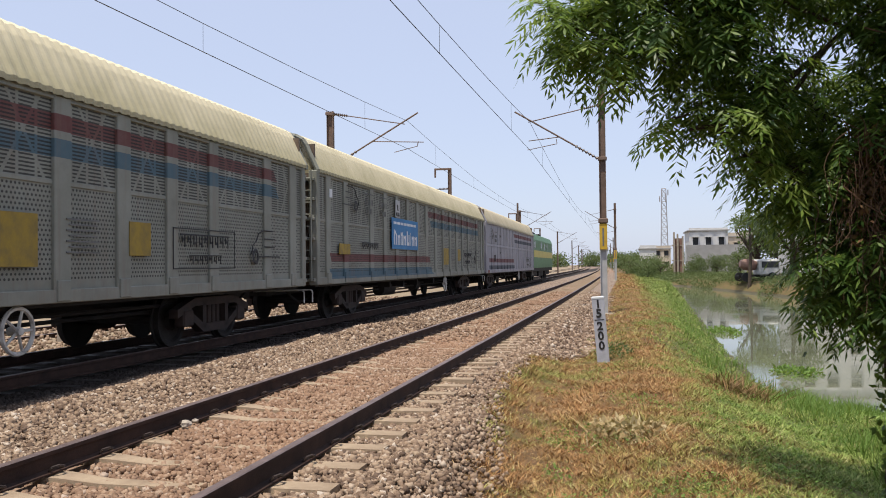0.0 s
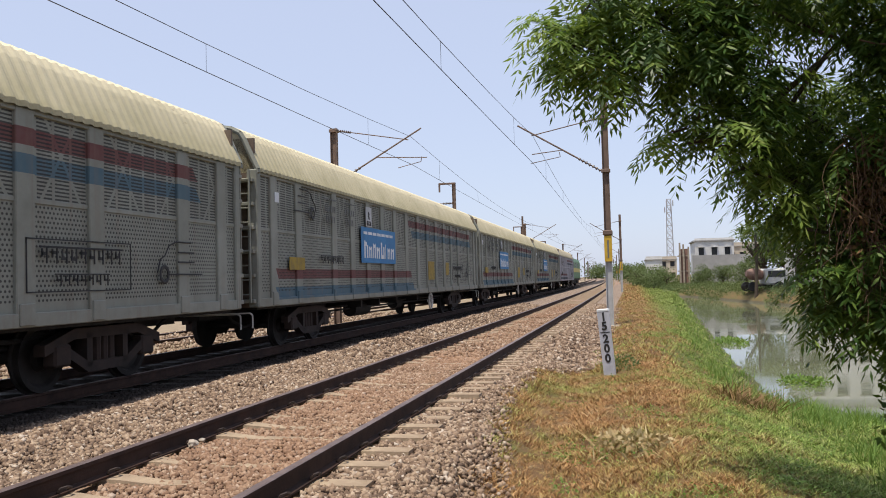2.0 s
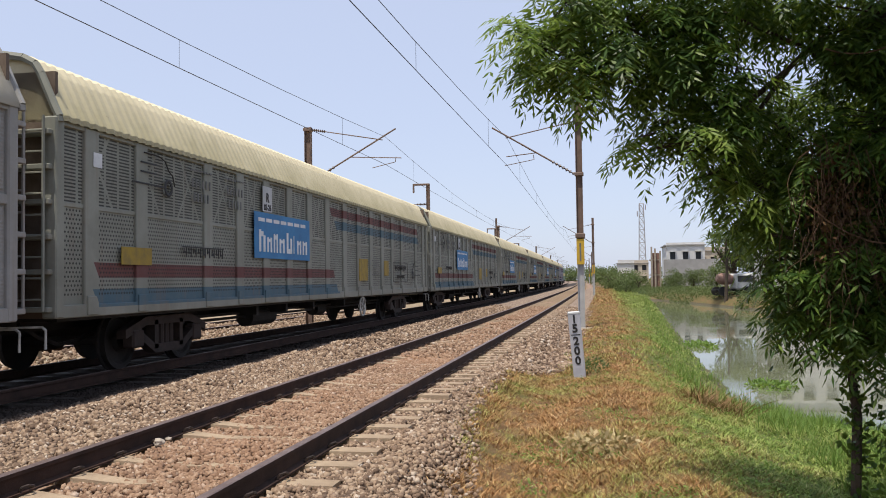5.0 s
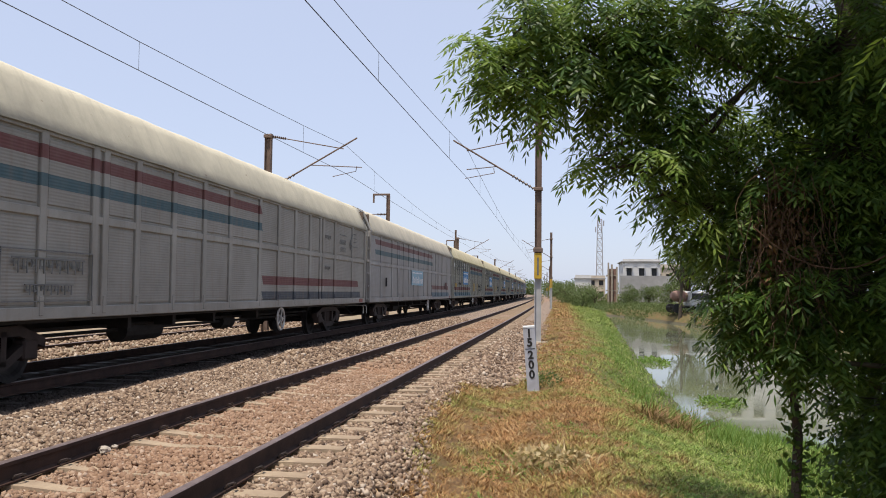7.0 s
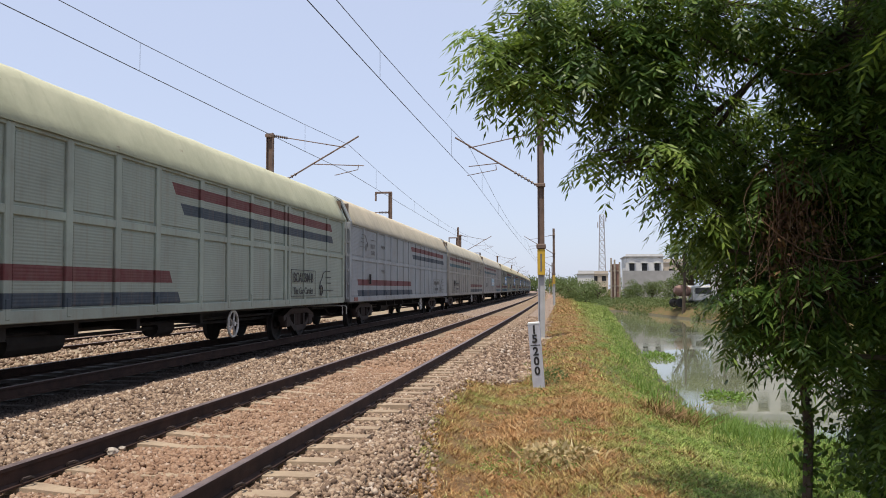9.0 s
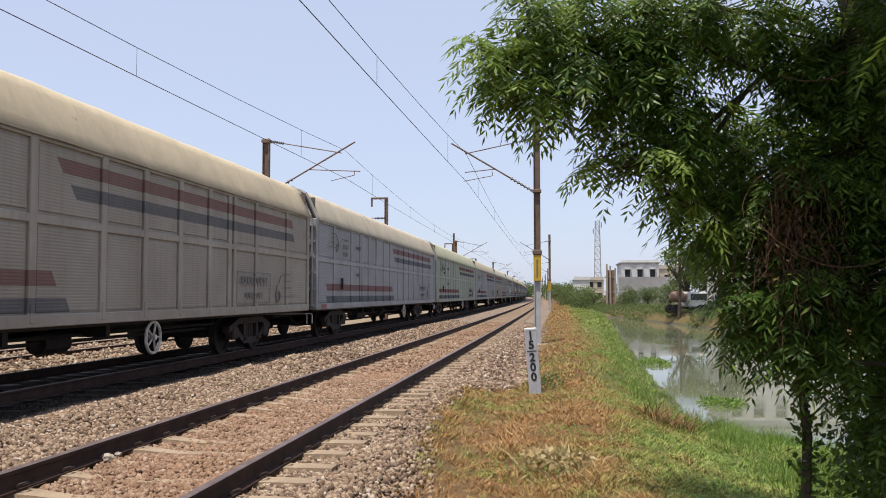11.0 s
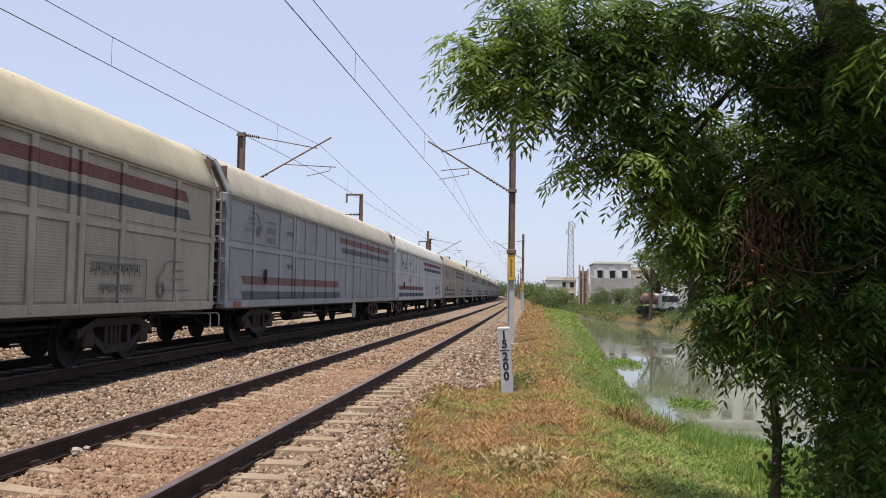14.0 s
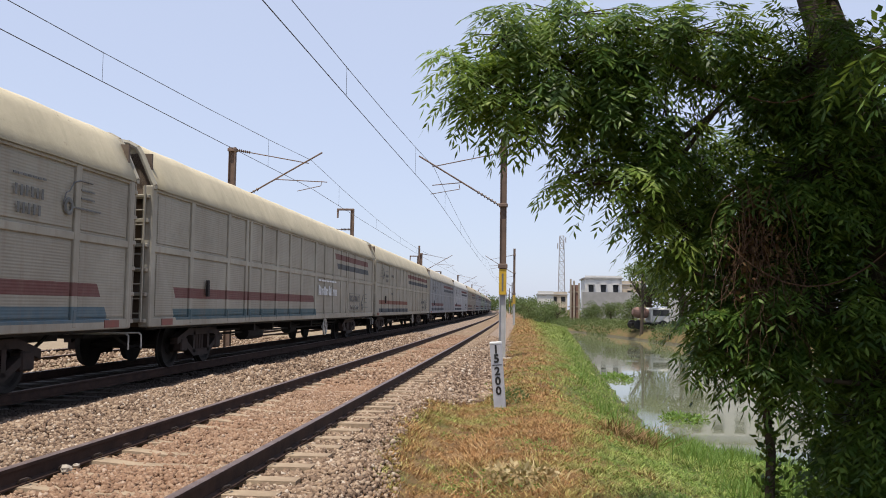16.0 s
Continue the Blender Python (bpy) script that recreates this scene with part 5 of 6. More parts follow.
    limbs = [[(2.3, 5.25, 1.6), (1.7, 5.0, 2.35), (1.2, 4.85, 2.72), (0.7, 4.75, 2.95), (0.0, 4.55, 2.9), (-0.4, 4.45, 2.75)],
             [(2.1, 5.2, 2.6), (1.5, 5.0, 3.1), (0.8, 4.8, 3.15), (0.1, 4.6, 3.0)],
             [(1.35, 4.9, 2.85), (1.1, 4.85, 2.6), (0.88, 4.8, 2.3), (0.72, 4.7, 2.0), (0.5, 4.62, 1.92)],
             [(1.1, 4.85, 2.6), (0.8, 4.75, 2.35), (0.5, 4.65, 2.15), (0.3, 4.6, 2.12)],
             [(2.35, 5.3, 1.2), (1.8, 4.9, 1.4), (1.4, 4.75, 1.5), (0.95, 4.75, 1.6)],
             [(2.4, 5.3, 0.9), (1.95, 4.8, 0.95), (1.6, 4.7, 0.98), (1.25, 4.65, 1.02)],
             [(2.1, 5.2, 2.6), (2.2, 4.6, 3.3), (2.0, 4.2, 3.9)],
             [(1.8, 5.2, 3.6), (1.95, 5.8, 4.2), (2.2, 6.3, 4.7)],
             [(2.0, 4.4, 3.6), (1.7, 3.6, 3.1), (1.46, 3.1, 2.55)]]
    for l in limbs:
        part("limb", chain(l, [0.019 - 0.0028 * k for k in range(len(l))], 7), M_BARK, t)
    return t


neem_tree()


def creeper():
    """Dry vines and ivy that hang in the tree."""
    c = empty("creeper", pose(0, 0, 0), "tangled brown dry vines and ivy hanging from the neem tree", "creeper")
    rr = random.Random(9)
    for k in range(120):
        p = Vector((rr.gauss(1.30, 0.14), rr.uniform(4.35, 4.75), rr.uniform(1.35, 2.15)))
        v = Vector((rr.uniform(-0.7, 0.7), rr.uniform(-0.3, 0.3), -1))
        pts = [p.copy()]
        for i in range(11):
            v = (v + Vector((rr.uniform(-0.5, 0.5), rr.uniform(-0.3, 0.3), rr.uniform(-0.7, 0.25)))).normalized()
            p = p + v * 0.035
            pts.append(p.copy())
        part("vine", chain(pts, [0.0026 - 0.00012 * i for i in range(12)], 4), M_VINE, c)
    for x0, z0, x1, z1, sag in ((1.08, 1.75, 1.95, 1.72, 0.22), (1.2, 2.6, 1.75, 2.75, 0.1)):
        pts = [(x0 + (x1 - x0) * u / 8, 4.4, z0 + (z1 - z0) * u / 8 - sag * 4 * (u / 8) * (1 - u / 8)) for u in range(9)]
        part("vine", chain(pts, [0.0045] * 9, 5), M_VINE, c, "pale looping vine")
    wr = np.random.default_rng(19)
    big_mesh("withered_leaves", *loose_leaves(wr, (1.30, 4.62, 1.72), (0.20, 0.2, 0.42), 900, 0.045), M_DRYVINE, c)
    # ivy-clad stake
    part("stem", chain([(1.42, 4.75, -0.62), (1.38, 4.75, 0.1), (1.40, 4.75, 0.55), (1.36, 4.75, 0.95)], [0.035, 0.03, 0.028, 0.02], 7), M_BARK, c)
    rng = np.random.default_rng(3)
    n = 1500
    zs = rng.uniform(-0.5, 1.0, n)
    base = np.stack([1.39 + rng.normal(0, 0.035, n), 4.75 + rng.normal(0, 0.035, n), zs], 1)
    far = np.stack([rng.uniform(1.45, 2.3, n), rng.uniform(4.4, 5.2, n), rng.uniform(-0.55, 0.6, n)], 1)
    base = np.concatenate([base[: n // 3], far])
    d = unit(rng.normal(size=base.shape) + np.array([0, -0.3, -0.3]))
    s = unit(np.cross(d, rng.normal(size=base.shape)))
    v, f = leaf_cards(base, d, s, rng.uniform(0.035, 0.065, len(base)), rng.uniform(0.022, 0.042, len(base)))
    big_mesh("ivy_leaves", v, f, M_NEEM, c)


creeper()


# ---- grass, reeds, straw ----
def blades(name, n, xr, yr, h, w, mat, seed, label, where, lean=0.35, power=1.0):
    rng = np.random.default_rng(seed)
    y = yr[0] + (yr[1] - yr[0]) * rng.random(n) ** power
    x = xr[0] + (xr[1] - xr[0]) * rng.random(n)
    keep = np.array([rng.random() < where(a, b) for a, b in zip(x, y)])
    x, y = x[keep], y[keep]
    n = len(x)
    z = np.array([ground_z(a, b) for a, b in zip(x, y)]) - 0.01
    base = np.stack([x, y, z], 1)
    ang = rng.random(n) * math.tau
    hh = h * rng.uniform(0.45, 1.25, n) * np.array([0.7 + 1.1 * max(0.0, noise.noise((a * 2.2, b * 2.2, 6.0)) + 0.25) for a, b in zip(x, y)])
    ww = w * rng.uniform(0.6, 1.4, n)
    tip = base + np.stack([rng.normal(0, lean, n) * hh, rng.normal(0, lean, n) * hh, hh], 1)
    midp = base * 0.5 + tip * 0.5 + np.stack([np.zeros(n), np.zeros(n), hh * 0.12], 1)
    sd = np.stack([np.cos(ang), np.sin(ang), np.zeros(n)], 1) * ww[:, None]
    v = np.stack([base - sd, base + sd, midp + sd * 0.8, tip, midp - sd * 0.8], 1).reshape(-1, 3)
    f = (np.array([[0, 1, 2, 4], [4, 2, 3, 3]])[None] + (np.arange(n) * 5)[:, None, None]).reshape(-1, 4)
    quads = f[0::2]
    me_v = v
    tri = f[1::2][:, :3]
    me = bpy.data.meshes.new(name)
    me.vertices.add(len(me_v))
    me.vertices.foreach_set("co", me_v.astype(np.float32).ravel())
    loops = np.concatenate([quads, tri], 1).astype(np.int32)
    me.loops.add(loops.size)
    me.loops.foreach_set("vertex_index", loops.ravel())
    me.polygons.add(2 * n)
    st = np.stack([np.arange(n) * 7, np.arange(n) * 7 + 4], 1).ravel().astype(np.int32)
    me.polygons.foreach_set("loop_start", st)
    me.polygons.foreach_set("loop_total", np.tile([4, 3], n).astype(np.int32))
    me.update(calc_edges=True)
    me.materials.append(mat)
    return tagged(new(name, me), label, name.replace("_", " "), kind="stuff")


def on_verge(x, y):
    e = verge_edge(y)
    a = smooth(e - 0.15, e + 0.25, x - bend(y) + 0.35 * noise.noise((0.0, y * 1.1, 5.0)))
    return a * (1 - smooth(near_bank(y) - 0.5, near_bank(y) + 0.1, x)) * (0.75 + 0.25 * smooth(-0.15, 0.25, noise.noise((x * 1.4, y * 1.4, 0.0))))


def by_water(x, y):
    nb = near_bank(y)
    return smooth(nb - 1.6, nb - 0.8, x) * (1 - smooth(nb - 0.25, nb + 0.1, x)) * smooth(-0.3, 0.2, noise.noise((x * 1.1, y * 0.8, 8.0)))


blades("turf", 280000, (-2.2, 6.0), (5.5, 17.0), 0.055, 0.0045, M_TURF, 21, "short patchy turf, straw brown to green", on_verge, 1.1, 1.25)
blades("turf", 90000, (-1.6, 5.5), (17.0, 60.0), 0.06, 0.009, M_TURF, 22, "short patchy turf, straw brown to green", on_verge, 0.9, 1.5)
blades("turf", 26000, (-2.5, 5.5), (60.0, 160.0), 0.10, 0.03, M_TURF, 25, "short patchy turf, straw brown to green", on_verge, 0.8, 1.3)
blades("reeds", 22000, (1.2, 11.0), (9.0, 22.0), 0.30, 0.006, M_REED, 23, "tall bright green reeds along the water", by_water, 0.35, 1.2)
blades("reeds", 22000, (1.2, 7.0), (22.0, 110.0), 0.13, 0.014, M_REED, 24, "tall bright green reeds along the water", by_water, 0.4, 1.3)


def reed_bed(x, y):
    return smooth(1.7, 2.6, x) * smooth(-0.25, 0.15, noise.noise((x * 0.9, y * 0.7, 9.0))) * (1 - smooth(5.5, 6.5, x))


blades("reeds", 20000, (1.6, 6.5), (8.0, 17.5), 0.22, 0.005, M_REED, 26, "tall bright green reeds along the water", reed_bed, 0.45, 1.0)


def clump(x, y, r, n, h, mat, name, label, seed, lean=0.6):
    blades_where = lambda a, b: math.exp(-(((a - x) / r) ** 2 + ((b - y) / (r * 1.3)) ** 2) * 1.5)
    blades(name, n, (x - 2 * r, x + 2 * r), (y - 2.5 * r, y + 2.5 * r), h, 0.009, mat, seed, label, blades_where, lean)


clump(-0.1, 8.6, 0.36, 1400, 0.13, M_STRAW, "dry_straw", "bleached dry straw lying on the turf", 31, 1.4)
clump(1.55, 13.1, 0.38, 3600, 0.27, M_DRYBUSH, "dry_bush", "dry brown withered bush at the bank", 32, 1.0)


def ground_weeds():
    """Low broad-leaved weeds in loose mats over the turf."""
    rng = np.random.default_rng(88)
    n = 90000
    y = 4.0 + 26 * rng.random(n) ** 1.4
    x = -1.2 + 6.5 * rng.random(n)
    keep = np.array([on_verge(a, b) > 0.2 and noise.noise((a * 1.1 + 7, b * 0.9, 4.0)) + 0.10 * (a - 0.8) > 0.08 for a, b in zip(x, y)])
    x, y = x[keep], y[keep]
    n = len(x)
    z = np.array([ground_z(a, b) for a, b in zip(x, y)]) + 0.10 * rng.random(n) ** 1.5
    p = np.stack([x, y, z], 1)
    d = unit(rng.normal(size=(n, 3)) * np.array([1, 1, 0.35]) + np.array([0, 0, 0.25]))
    s = unit(np.cross(d, np.array([0, 0, 1.0]) + 0.4 * rng.normal(size=(n, 3))))
    v, f = leaf_cards(p, d, s, rng.uniform(0.02, 0.045, n), rng.uniform(0.012, 0.026, n))
    tagged(big_mesh("ground_weeds", v, f, M_REED), "low mats of bright green weeds in the turf", "weeds", kind="stuff")


ground_weeds()


def leaf_clump(name, x, y, z, r, n, size, mat, label, seed, category, kind=""):
    rng = np.random.default_rng(seed)
    u = unit(rng.normal(size=(n, 3)))
    p = np.array([x, y, z]) + u * (rng.random(n) ** 0.4)[:, None] * np.array(r)
    d = unit(u + rng.normal(size=(n, 3)) * 0.7)
    s = unit(np.cross(d, rng.normal(size=(n, 3))))
    v, f = leaf_cards(p, d, s, size * rng.uniform(0.6, 1.3, n), size * 0.55 * rng.uniform(0.6, 1.3, n))
    return tagged(big_mesh(name, v, f, mat), label, category, kind=kind)


leaf_clump("dry_leaves", -0.12, 8.6, -0.34, (0.42, 0.32, 0.06), 260, 0.08, M_STRAW, "bleached fallen palm leaves on the turf", 45, "dry leaves", "stuff")
leaf_clump("water_weed", 3.85, 21.4, WATER + 0.03, (0.55, 1.0, 0.07), 480, 0.11, M_REED, "raft of floating green water weed", 41, "water weed", "stuff")
leaf_clump("water_weed", 3.5, 34.0, WATER + 0.03, (0.6, 2.2, 0.07), 500, 0.13, M_REED, "raft of floating green water weed", 42, "water weed", "stuff")
leaf_clump("verge_weed", -0.3, 15.9, -0.3, (0.35, 0.5, 0.16), 420, 0.06, M_BUSH, "low green weeds at the foot of the post", 43, "weed", "stuff")


def loose_rock(x, y, z, r, seed):
    """A single larger pale stone lying by the rail."""
    rg = random.Random(seed)
    bm = bmesh.new()
    bmesh.ops.create_icosphere(bm, subdivisions=2, radius=r)
    for v in bm.verts:
        v.co *= 0.75 + 0.5 * rg.random()
        v.co.z *= 0.7
    o = part("rock", bm, M_PEBBLE)
    o.matrix_basis = pose(x, y, z, 0, 0, seed * 40)
    tagged(o, "pale whitish rock lying against the rail foot", "rock", "rocks by the rail")


loose_rock(-4.17, 6.95, -0.13, 0.05, 1)
loose_rock(-4.19, 7.18, -0.14, 0.032, 3)


# ---- far trees, palm ----
def far_tree(x, y, h, w, seed, label="dusty green tree on the far bank", n=2600, mat=M_BUSH):
    rng = np.random.default_rng(seed)
    z0 = ground_z(x, y)
    t = empty("tree", pose(x, y, z0), label, "tree", "trees along the canal")
    part("trunk", chain([(0, 0, -0.3), (0.05 * w, 0, h * 0.3), (-0.05 * w, 0, h * 0.6)], [0.05 * h, 0.035 * h, 0.015 * h], 8), M_BARK, t)
    for k in range(4):
        a = k * 1.7 + seed
        part("limb", chain([(0, 0, h * 0.28), (math.cos(a) * w * 0.2, math.sin(a) * w * 0.2, h * 0.5), (math.cos(a) * w * 0.36, math.sin(a) * w * 0.36, h * 0.68)], [0.02 * h, 0.014 * h, 0.006 * h], 6), M_BARK, t)
    k = 16
    cen = unit(rng.normal(size=(k, 3))) * np.array([w * 0.36, w * 0.36, h * 0.27]) * rng.uniform(0.5, 1.05, (k, 1)) * (np.array([1.15, 1.15, 1.35]) if h < 4 else 1.0) + np.array([0, 0, h * (0.42 if h < 4 else 0.62)])
    rad = rng.uniform(0.14, 0.26, k) * w
    pick = rng.integers(0, k, n)
    u = unit(rng.normal(size=(n, 3)))
    p = cen[pick] + u * (rad[pick] * rng.random(n) ** 0.4)[:, None]
    d = unit(u + rng.normal(size=(n, 3)) * 0.8)
    s = unit(np.cross(d, rng.normal(size=(n, 3))))
    size = max(0.12, 0.045 * w)
    v, f = leaf_cards(p, d, s, size * rng.uniform(0.7, 1.5, n), size * 0.6 * rng.uniform(0.7, 1.4, n))
    big_mesh("crown", v, f, mat, t)


def palm(x, y, h, seed):
    rng = np.random.default_rng(seed)
    z0 = ground_z(x, y)
    t = empty("coconut_palm", pose(x, y, z0), "tall coconut palm with arching fronds", "palm")
    part("trunk", chain([(0, 0, -0.3), (0.15, 0, h * 0.4), (0.1, 0, h * 0.85)], [0.17, 0.13, 0.1], 9), M_BARK, t)
    top = np.array([0.1, 0, h * 0.85])
    for k in range(17):
        a = k * 2.4 + rng.uniform(-0.2, 0.2)
        el = rng.uniform(-0.2, 1.0)
        head = np.array([math.cos(a) * math.cos(el), math.sin(a) * math.cos(el), math.sin(el)])
        n = 44
        u = np.linspace(0.12, 1, n)
        L = 2.3
        pos = top + head * (u * L)[:, None] + np.array([0, 0, -1.0]) * (u ** 2 * L * 0.42)[:, None]
        side = unit(np.cross(head, [0, 0, 1.0]))
        sg = np.where(np.arange(n) % 2, 1, -1)[:, None]
        d = unit(head * 0.55 + side * sg + np.array([0, 0, -0.45]))
        s = unit(np.cross(d, [0, 0, 1.0]))
        v, f = leaf_cards(pos, d, s, 0.62 * (1 - 0.55 * np.abs(u - 0.4)), np.full(n, 0.085))
        big_mesh("frond", v, f, M_PALM, t)


palm(10.4, 79.0, 6.6, 51)
palm(14.5, 83.0, 7.6, 52)
TREES = [(11.9, 86, 6.9, 5.4), (14.6, 82, 7.2, 5.4), (8.6, 114, 2.5, 3.6), (10.8, 112, 2.9, 3.4), (12.6, 104, 3.4, 3.6), (4.6, 128, 3.0, 4.5), (3.0, 135, 3.3, 5.0), (1.6, 142, 3.4, 5.0), (0.6, 165, 3.8, 6.0), (3.4, 150, 3.6, 6.0),
         (-4.0, 330, 4.6, 14.0), (-1.0, 290, 4.6, 12.0), (5.0, 260, 5.0, 12.0), (16, 210, 5, 9), (-22.0, 520, 5.5, 22.0), (-42.0, 530, 5.5, 24.0), (-64.0, 540, 5.5, 26.0), (24, 150, 8, 9), (31, 130, 9, 9), (27, 95, 9, 8)]
for k, (x, y, h, w) in enumerate(TREES):
    far_tree(x, y, h, w, 60 + k, n=2600 if y < 120 else 1700)


def bank_scrub():
    rng = np.random.default_rng(77)
    n = 46000
    y = 40 + 110 * rng.random(n) ** 1.2
    fb = np.array([far_bank(v) for v in y])
    x = fb + 0.3 + rng.random(n) ** 1.5 * 7.0
    keep = np.array([noise.noise((a * 0.3, b * 0.12, 2.0)) > 0.12 - 0.22 * (a - far_bank(b)) for a, b in zip(x, y)])
    x, y = x[keep], y[keep]
    n = len(x)
    z = np.array([ground_z(a, b) for a, b in zip(x, y)]) + rng.random(n) ** 2 * 0.45
    p = np.stack([x, y, z], 1)
    d = unit(rng.normal(size=(n, 3)) + np.array([0, 0, 0.5]))
    s = unit(np.cross(d, rng.normal(size=(n, 3))))
    v, f = leaf_cards(p, d, s, rng.uniform(0.08, 0.24, n), rng.uniform(0.05, 0.12, n))
    tagged(big_mesh("bank_scrub", v, f, M_BUSH), "low green scrub over the brown far bank", "scrub", kind="stuff")


bank_scrub()


# ---- buildings, tower, truck ----
def building(x0, x1, y0, y1, z0, storeys, sh, mat, label, wins, parapet=0.7, band=None, ww=0.45):
    b = empty("house", pose(0, 0, 0), label, "house", "houses on the far bank")
    h = storeys * sh
    fr = 0.25
    # front wall in strips, so that the window openings go through
    ws = [(x0 + (x1 - x0) * (k + 0.5) / wins - ww, x0 + (x1 - x0) * (k + 0.5) / wins + ww) for k in range(wins)]
    bm = bmesh.new()
    for st in range(storeys):
        a = z0 + st * sh
        add_box(bm, x0, x1, y0, y0 + fr, a, a + 0.95)
        add_box(bm, x0, x1, y0, y0 + fr, a + 2.05, a + sh)
        edges = [x0] + [v for p in ws for v in p] + [x1]
        for k in range(0, len(edges), 2):
            add_box(bm, edges[k], edges[k + 1], y0, y0 + fr, a + 0.95, a + 2.05)
    part("front_wall", bm, mat, b)
    part("side_wall", box(x0, x0 + fr, y0 + fr, y1, z0, z0 + h), mat, b)
    part("side_wall", box(x1 - fr, x1, y0 + fr, y1, z0, z0 + h), mat, b)
    part("back_wall", box(x0 + fr, x1 - fr, y1 - fr, y1, z0, z0 + h), mat, b)
    part("roof", box(x0 - 0.2, x1 + 0.2, y0 - 0.2, y1 + 0.2, z0 + h, z0 + h + 0.15), M_GREYWALL, b)
    part("parapet", box(x0, x1, y0, y0 + 0.15, z0 + h + 0.15, z0 + h + parapet), mat, b)
    for st in range(storeys):
        for a, c in ws:
            w = part("window", box(a, c, y0 + 0.16, y0 + 0.2, z0 + st * sh + 0.95, z0 + st * sh + 2.05), M_DARKWIN, b)
            part("sill", box(a - 0.08, c + 0.08, y0 - 0.1, y0 - 0.005, z0 + st * sh + 0.87, z0 + st * sh + 0.94), mat, w)
            part("sunshade", box(a - 0.12, c + 0.12, y0 - 0.35, y0 - 0.005, z0 + st * sh + 2.08, z0 + st * sh + 2.15), mat, w)
    # grey lower annex of the house, put up as one plain wall
    if band:
        part("boundary_wall", box(x0 - 0.5, x1 + 2, y0 - 2.2, y0 - 2.0, z0, z0 + band), M_GREYWALL, b)
    return b


building(8.2, 13.2, 120, 129, -0.2, 2, 2.9, M_PLASTER, "white plastered two-storey flat-roofed house with small dark windows", 3, 0.4, 3.9, 0.34)
building(13.5, 20.5, 150, 160, -0.4, 2, 3.0, M_PINK, "cream plastered three-storey house", 4)
building(2.4, 5.4, 165, 172, -0.4, 1, 4.4, M_PLASTER, "low cream house with flat roof", 2)
building(5.6, 9.2, 190, 198, -0.4, 2, 2.4, M_PINK, "cream flat-roofed house far along the canal", 2)
building(15.9, 28.4, 88, 98, -0.3, 3, 3.1, M_PLASTER, "white three-storey building mirrored in the canal", 6)
building(-58, -48, 380, 390, -0.5, 1, 4.0, M_PLASTER, "far white railway building", 4)


def unfinished():
    b = empty("unfinished_house", pose(0, 0, 0), "unfinished brown brick and concrete column frame", "house", "houses on the far bank")
    for x in (6.1, 6.55, 7.2):
        part("column", box(x - 0.11, x + 0.11, 117, 117.22, -0.5, 5.5 - (x - 5.9) * 0.5), M_CONCRETE, b)
    for z in (1.6, 3.6):
        part("slab", box(5.9, 7.3, 117.3, 120.0, z, z + 0.15), M_CONCRETE, b)
    part("brick_wall", box(6.0, 7.1, 117.4, 117.6, -0.5, 4.6), M_TANK, b)


unfinished()


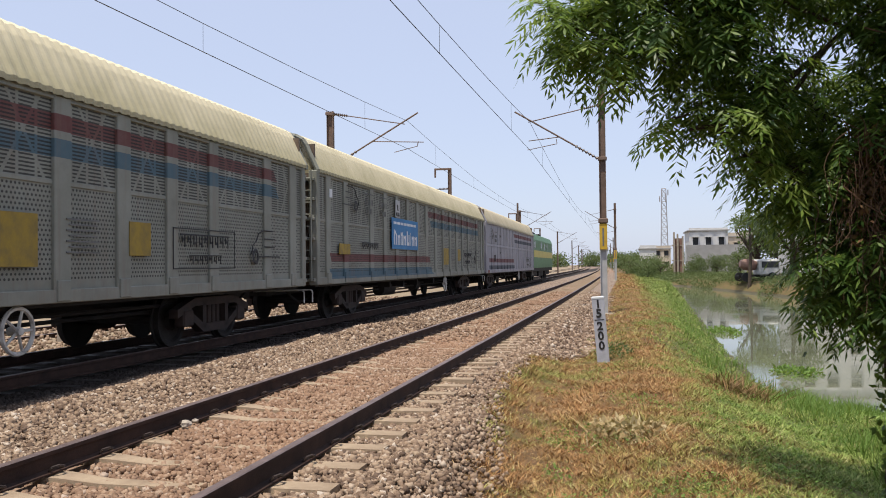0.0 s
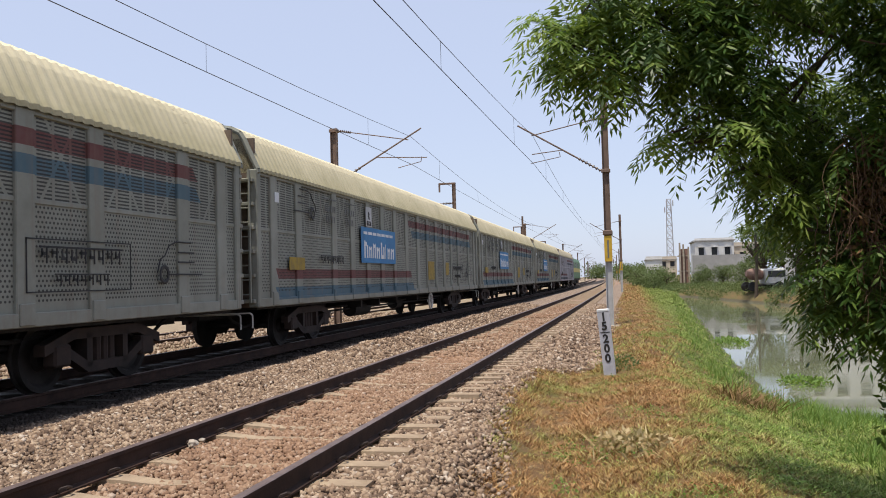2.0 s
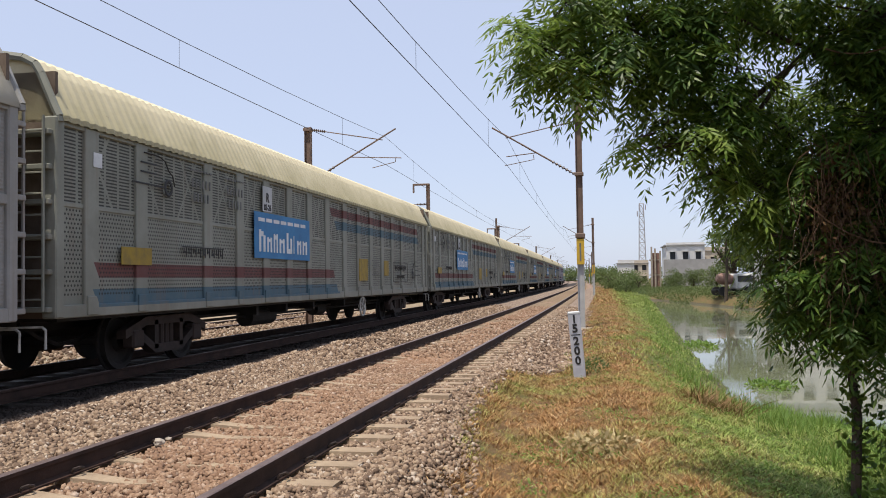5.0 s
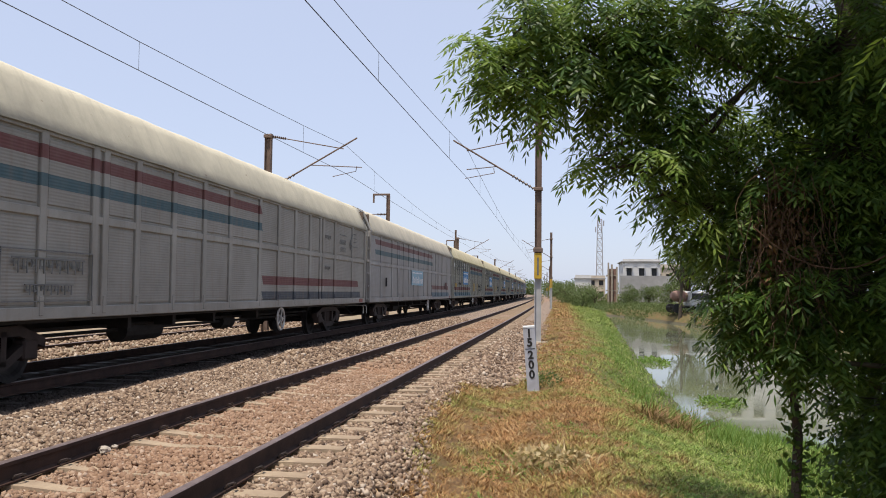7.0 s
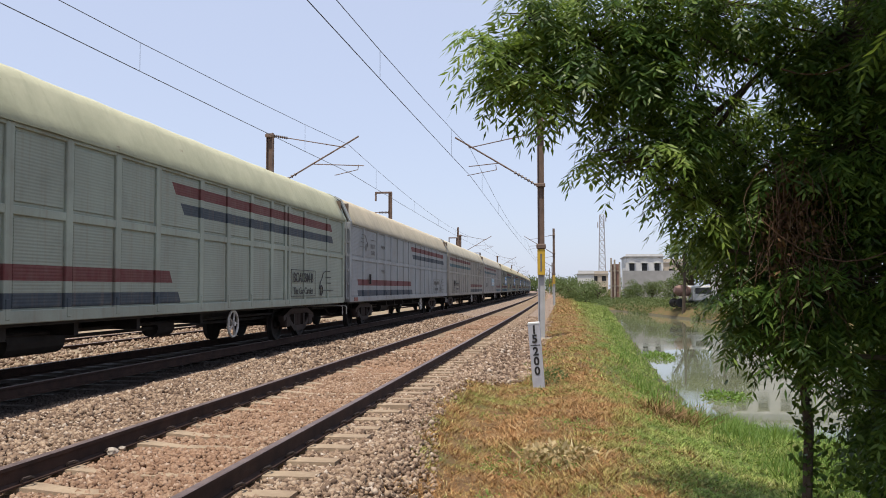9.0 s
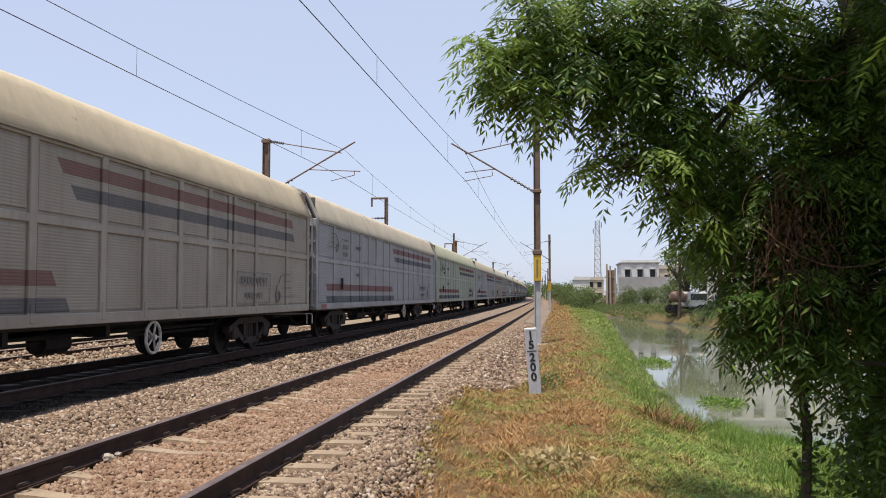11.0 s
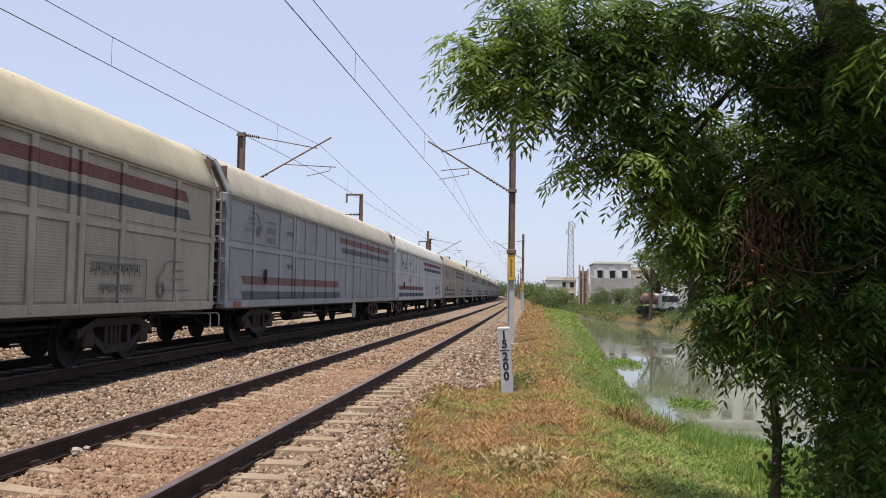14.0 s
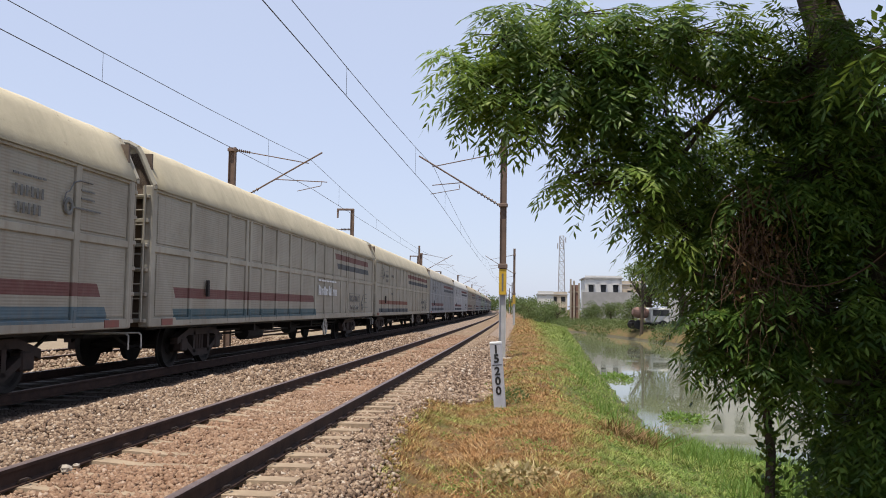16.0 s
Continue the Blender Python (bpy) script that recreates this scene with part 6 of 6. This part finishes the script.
def lattice_tower(x, y, h, w0, w1):
    t = empty("lattice_tower", pose(x, y, -0.5), "pale steel lattice telecom tower", "tower")
    for sx in (-1, 1):
        for sy in (-1, 1):
            part("leg", tube((sx * w0, sy * w0, 0), (sx * w1, sy * w1, h), 0.18, 0.15, 5), M_TOWER, t)
    n = 12
    for k in range(n):
        a, b = k / n, (k + 1) / n
        wa, wb = w0 + (w1 - w0) * a, w0 + (w1 - w0) * b
        for (p, q) in (((-1, -1), (1, -1)), ((1, -1), (1, 1)), ((1, 1), (-1, 1)), ((-1, 1), (-1, -1))):
            for u, v, zu in ((p, q, a), (q, p, a), (p, q, b)):
                wu = wa if zu == a else wb
                part("brace", tube((u[0] * wu, u[1] * wu, zu * h), (v[0] * wb, v[1] * wb, b * h), 0.085, 0.085, 4), M_TOWER, t)
    for k in range(6):
        a = k * math.tau / 6
        part("antenna", box(math.cos(a) * 1.9 - 0.25, math.cos(a) * 1.9 + 0.25, math.sin(a) * 1.9 - 0.2, math.sin(a) * 1.9 + 0.2, h - 3.2 - (k % 2) * 3, h - 0.6 - (k % 2) * 3, 0.05), M_TOWER, t)


lattice_tower(17.6, 420, 37.0, 1.75, 1.0)


def truck():
    z = ground_z(11.3, 80)
    t = empty("mixer_truck", pose(11.3, 82.0, z, 0, 0, 12), "parked white-cabbed truck with an orange-brown drum", "truck")
    part("cab", box(0.1, 1.9, -1.0, 1.0, 0.55, 2.0, 0.15), M_TRUCK, t)
    part("windscreen", box(0.25, 1.75, -1.02, -0.99, 1.25, 1.8), M_DARKWIN, t)
    part("chassis", box(-1.6, 1.9, -0.5, 0.5, 0.4, 0.6, 0.03), M_IRON, t)
    bm = chain([(-1.35, 0, 1.62), (-0.95, 0, 1.55), (-0.4, 0, 1.5), (0.05, 0, 1.42)], [0.3, 0.52, 0.55, 0.4], 14)
    part("drum", bm, M_TANK, t)
    for x in (-1.1, 1.2):
        for y in (-0.9, 0.9):
            part("wheel", tube((x, y - 0.13, 0.42), (x, y + 0.13, 0.42), 0.42, 0.42, 16), M_RUBBER, t)


truck()


# ---- sleepers: the pieces of the tracks ----
sleepers(T1, 0.0, 2.0 - 0.63 * 3, 190, 260, "sleeper_row")
# the train's own sleepers carry its shade in their colour
sleepers(T2, RAIL2 - 0.05, 2.0, 90, 300, "sleeper_row", M_SHADED)
sleepers(T3, -0.12, 4.0, 60, 0, "sleeper_row")


# ---- what moves ----
def on_line(y):
    """Pose on the second track at y along the line."""
    yaw = math.degrees(math.atan2(-(bend(y + 1) - bend(y - 1)), 2.0))
    return pose(T2 + bend(y), y, RAIL2, 0, 0, yaw)


def motions():
    times = [0.0] + [2.0 * k for k in range(1, 8)] + [16.0]
    for n, w in enumerate(TRAIN):
        walk(w, [(t, on_line(GAP0 + SPEED * t - PITCH * n + PITCH / 2)) for t in times])
    walk(LOCO, [(t, on_line(GAP0 + SPEED * t + PITCH + 10.3)) for t in times])


motions()
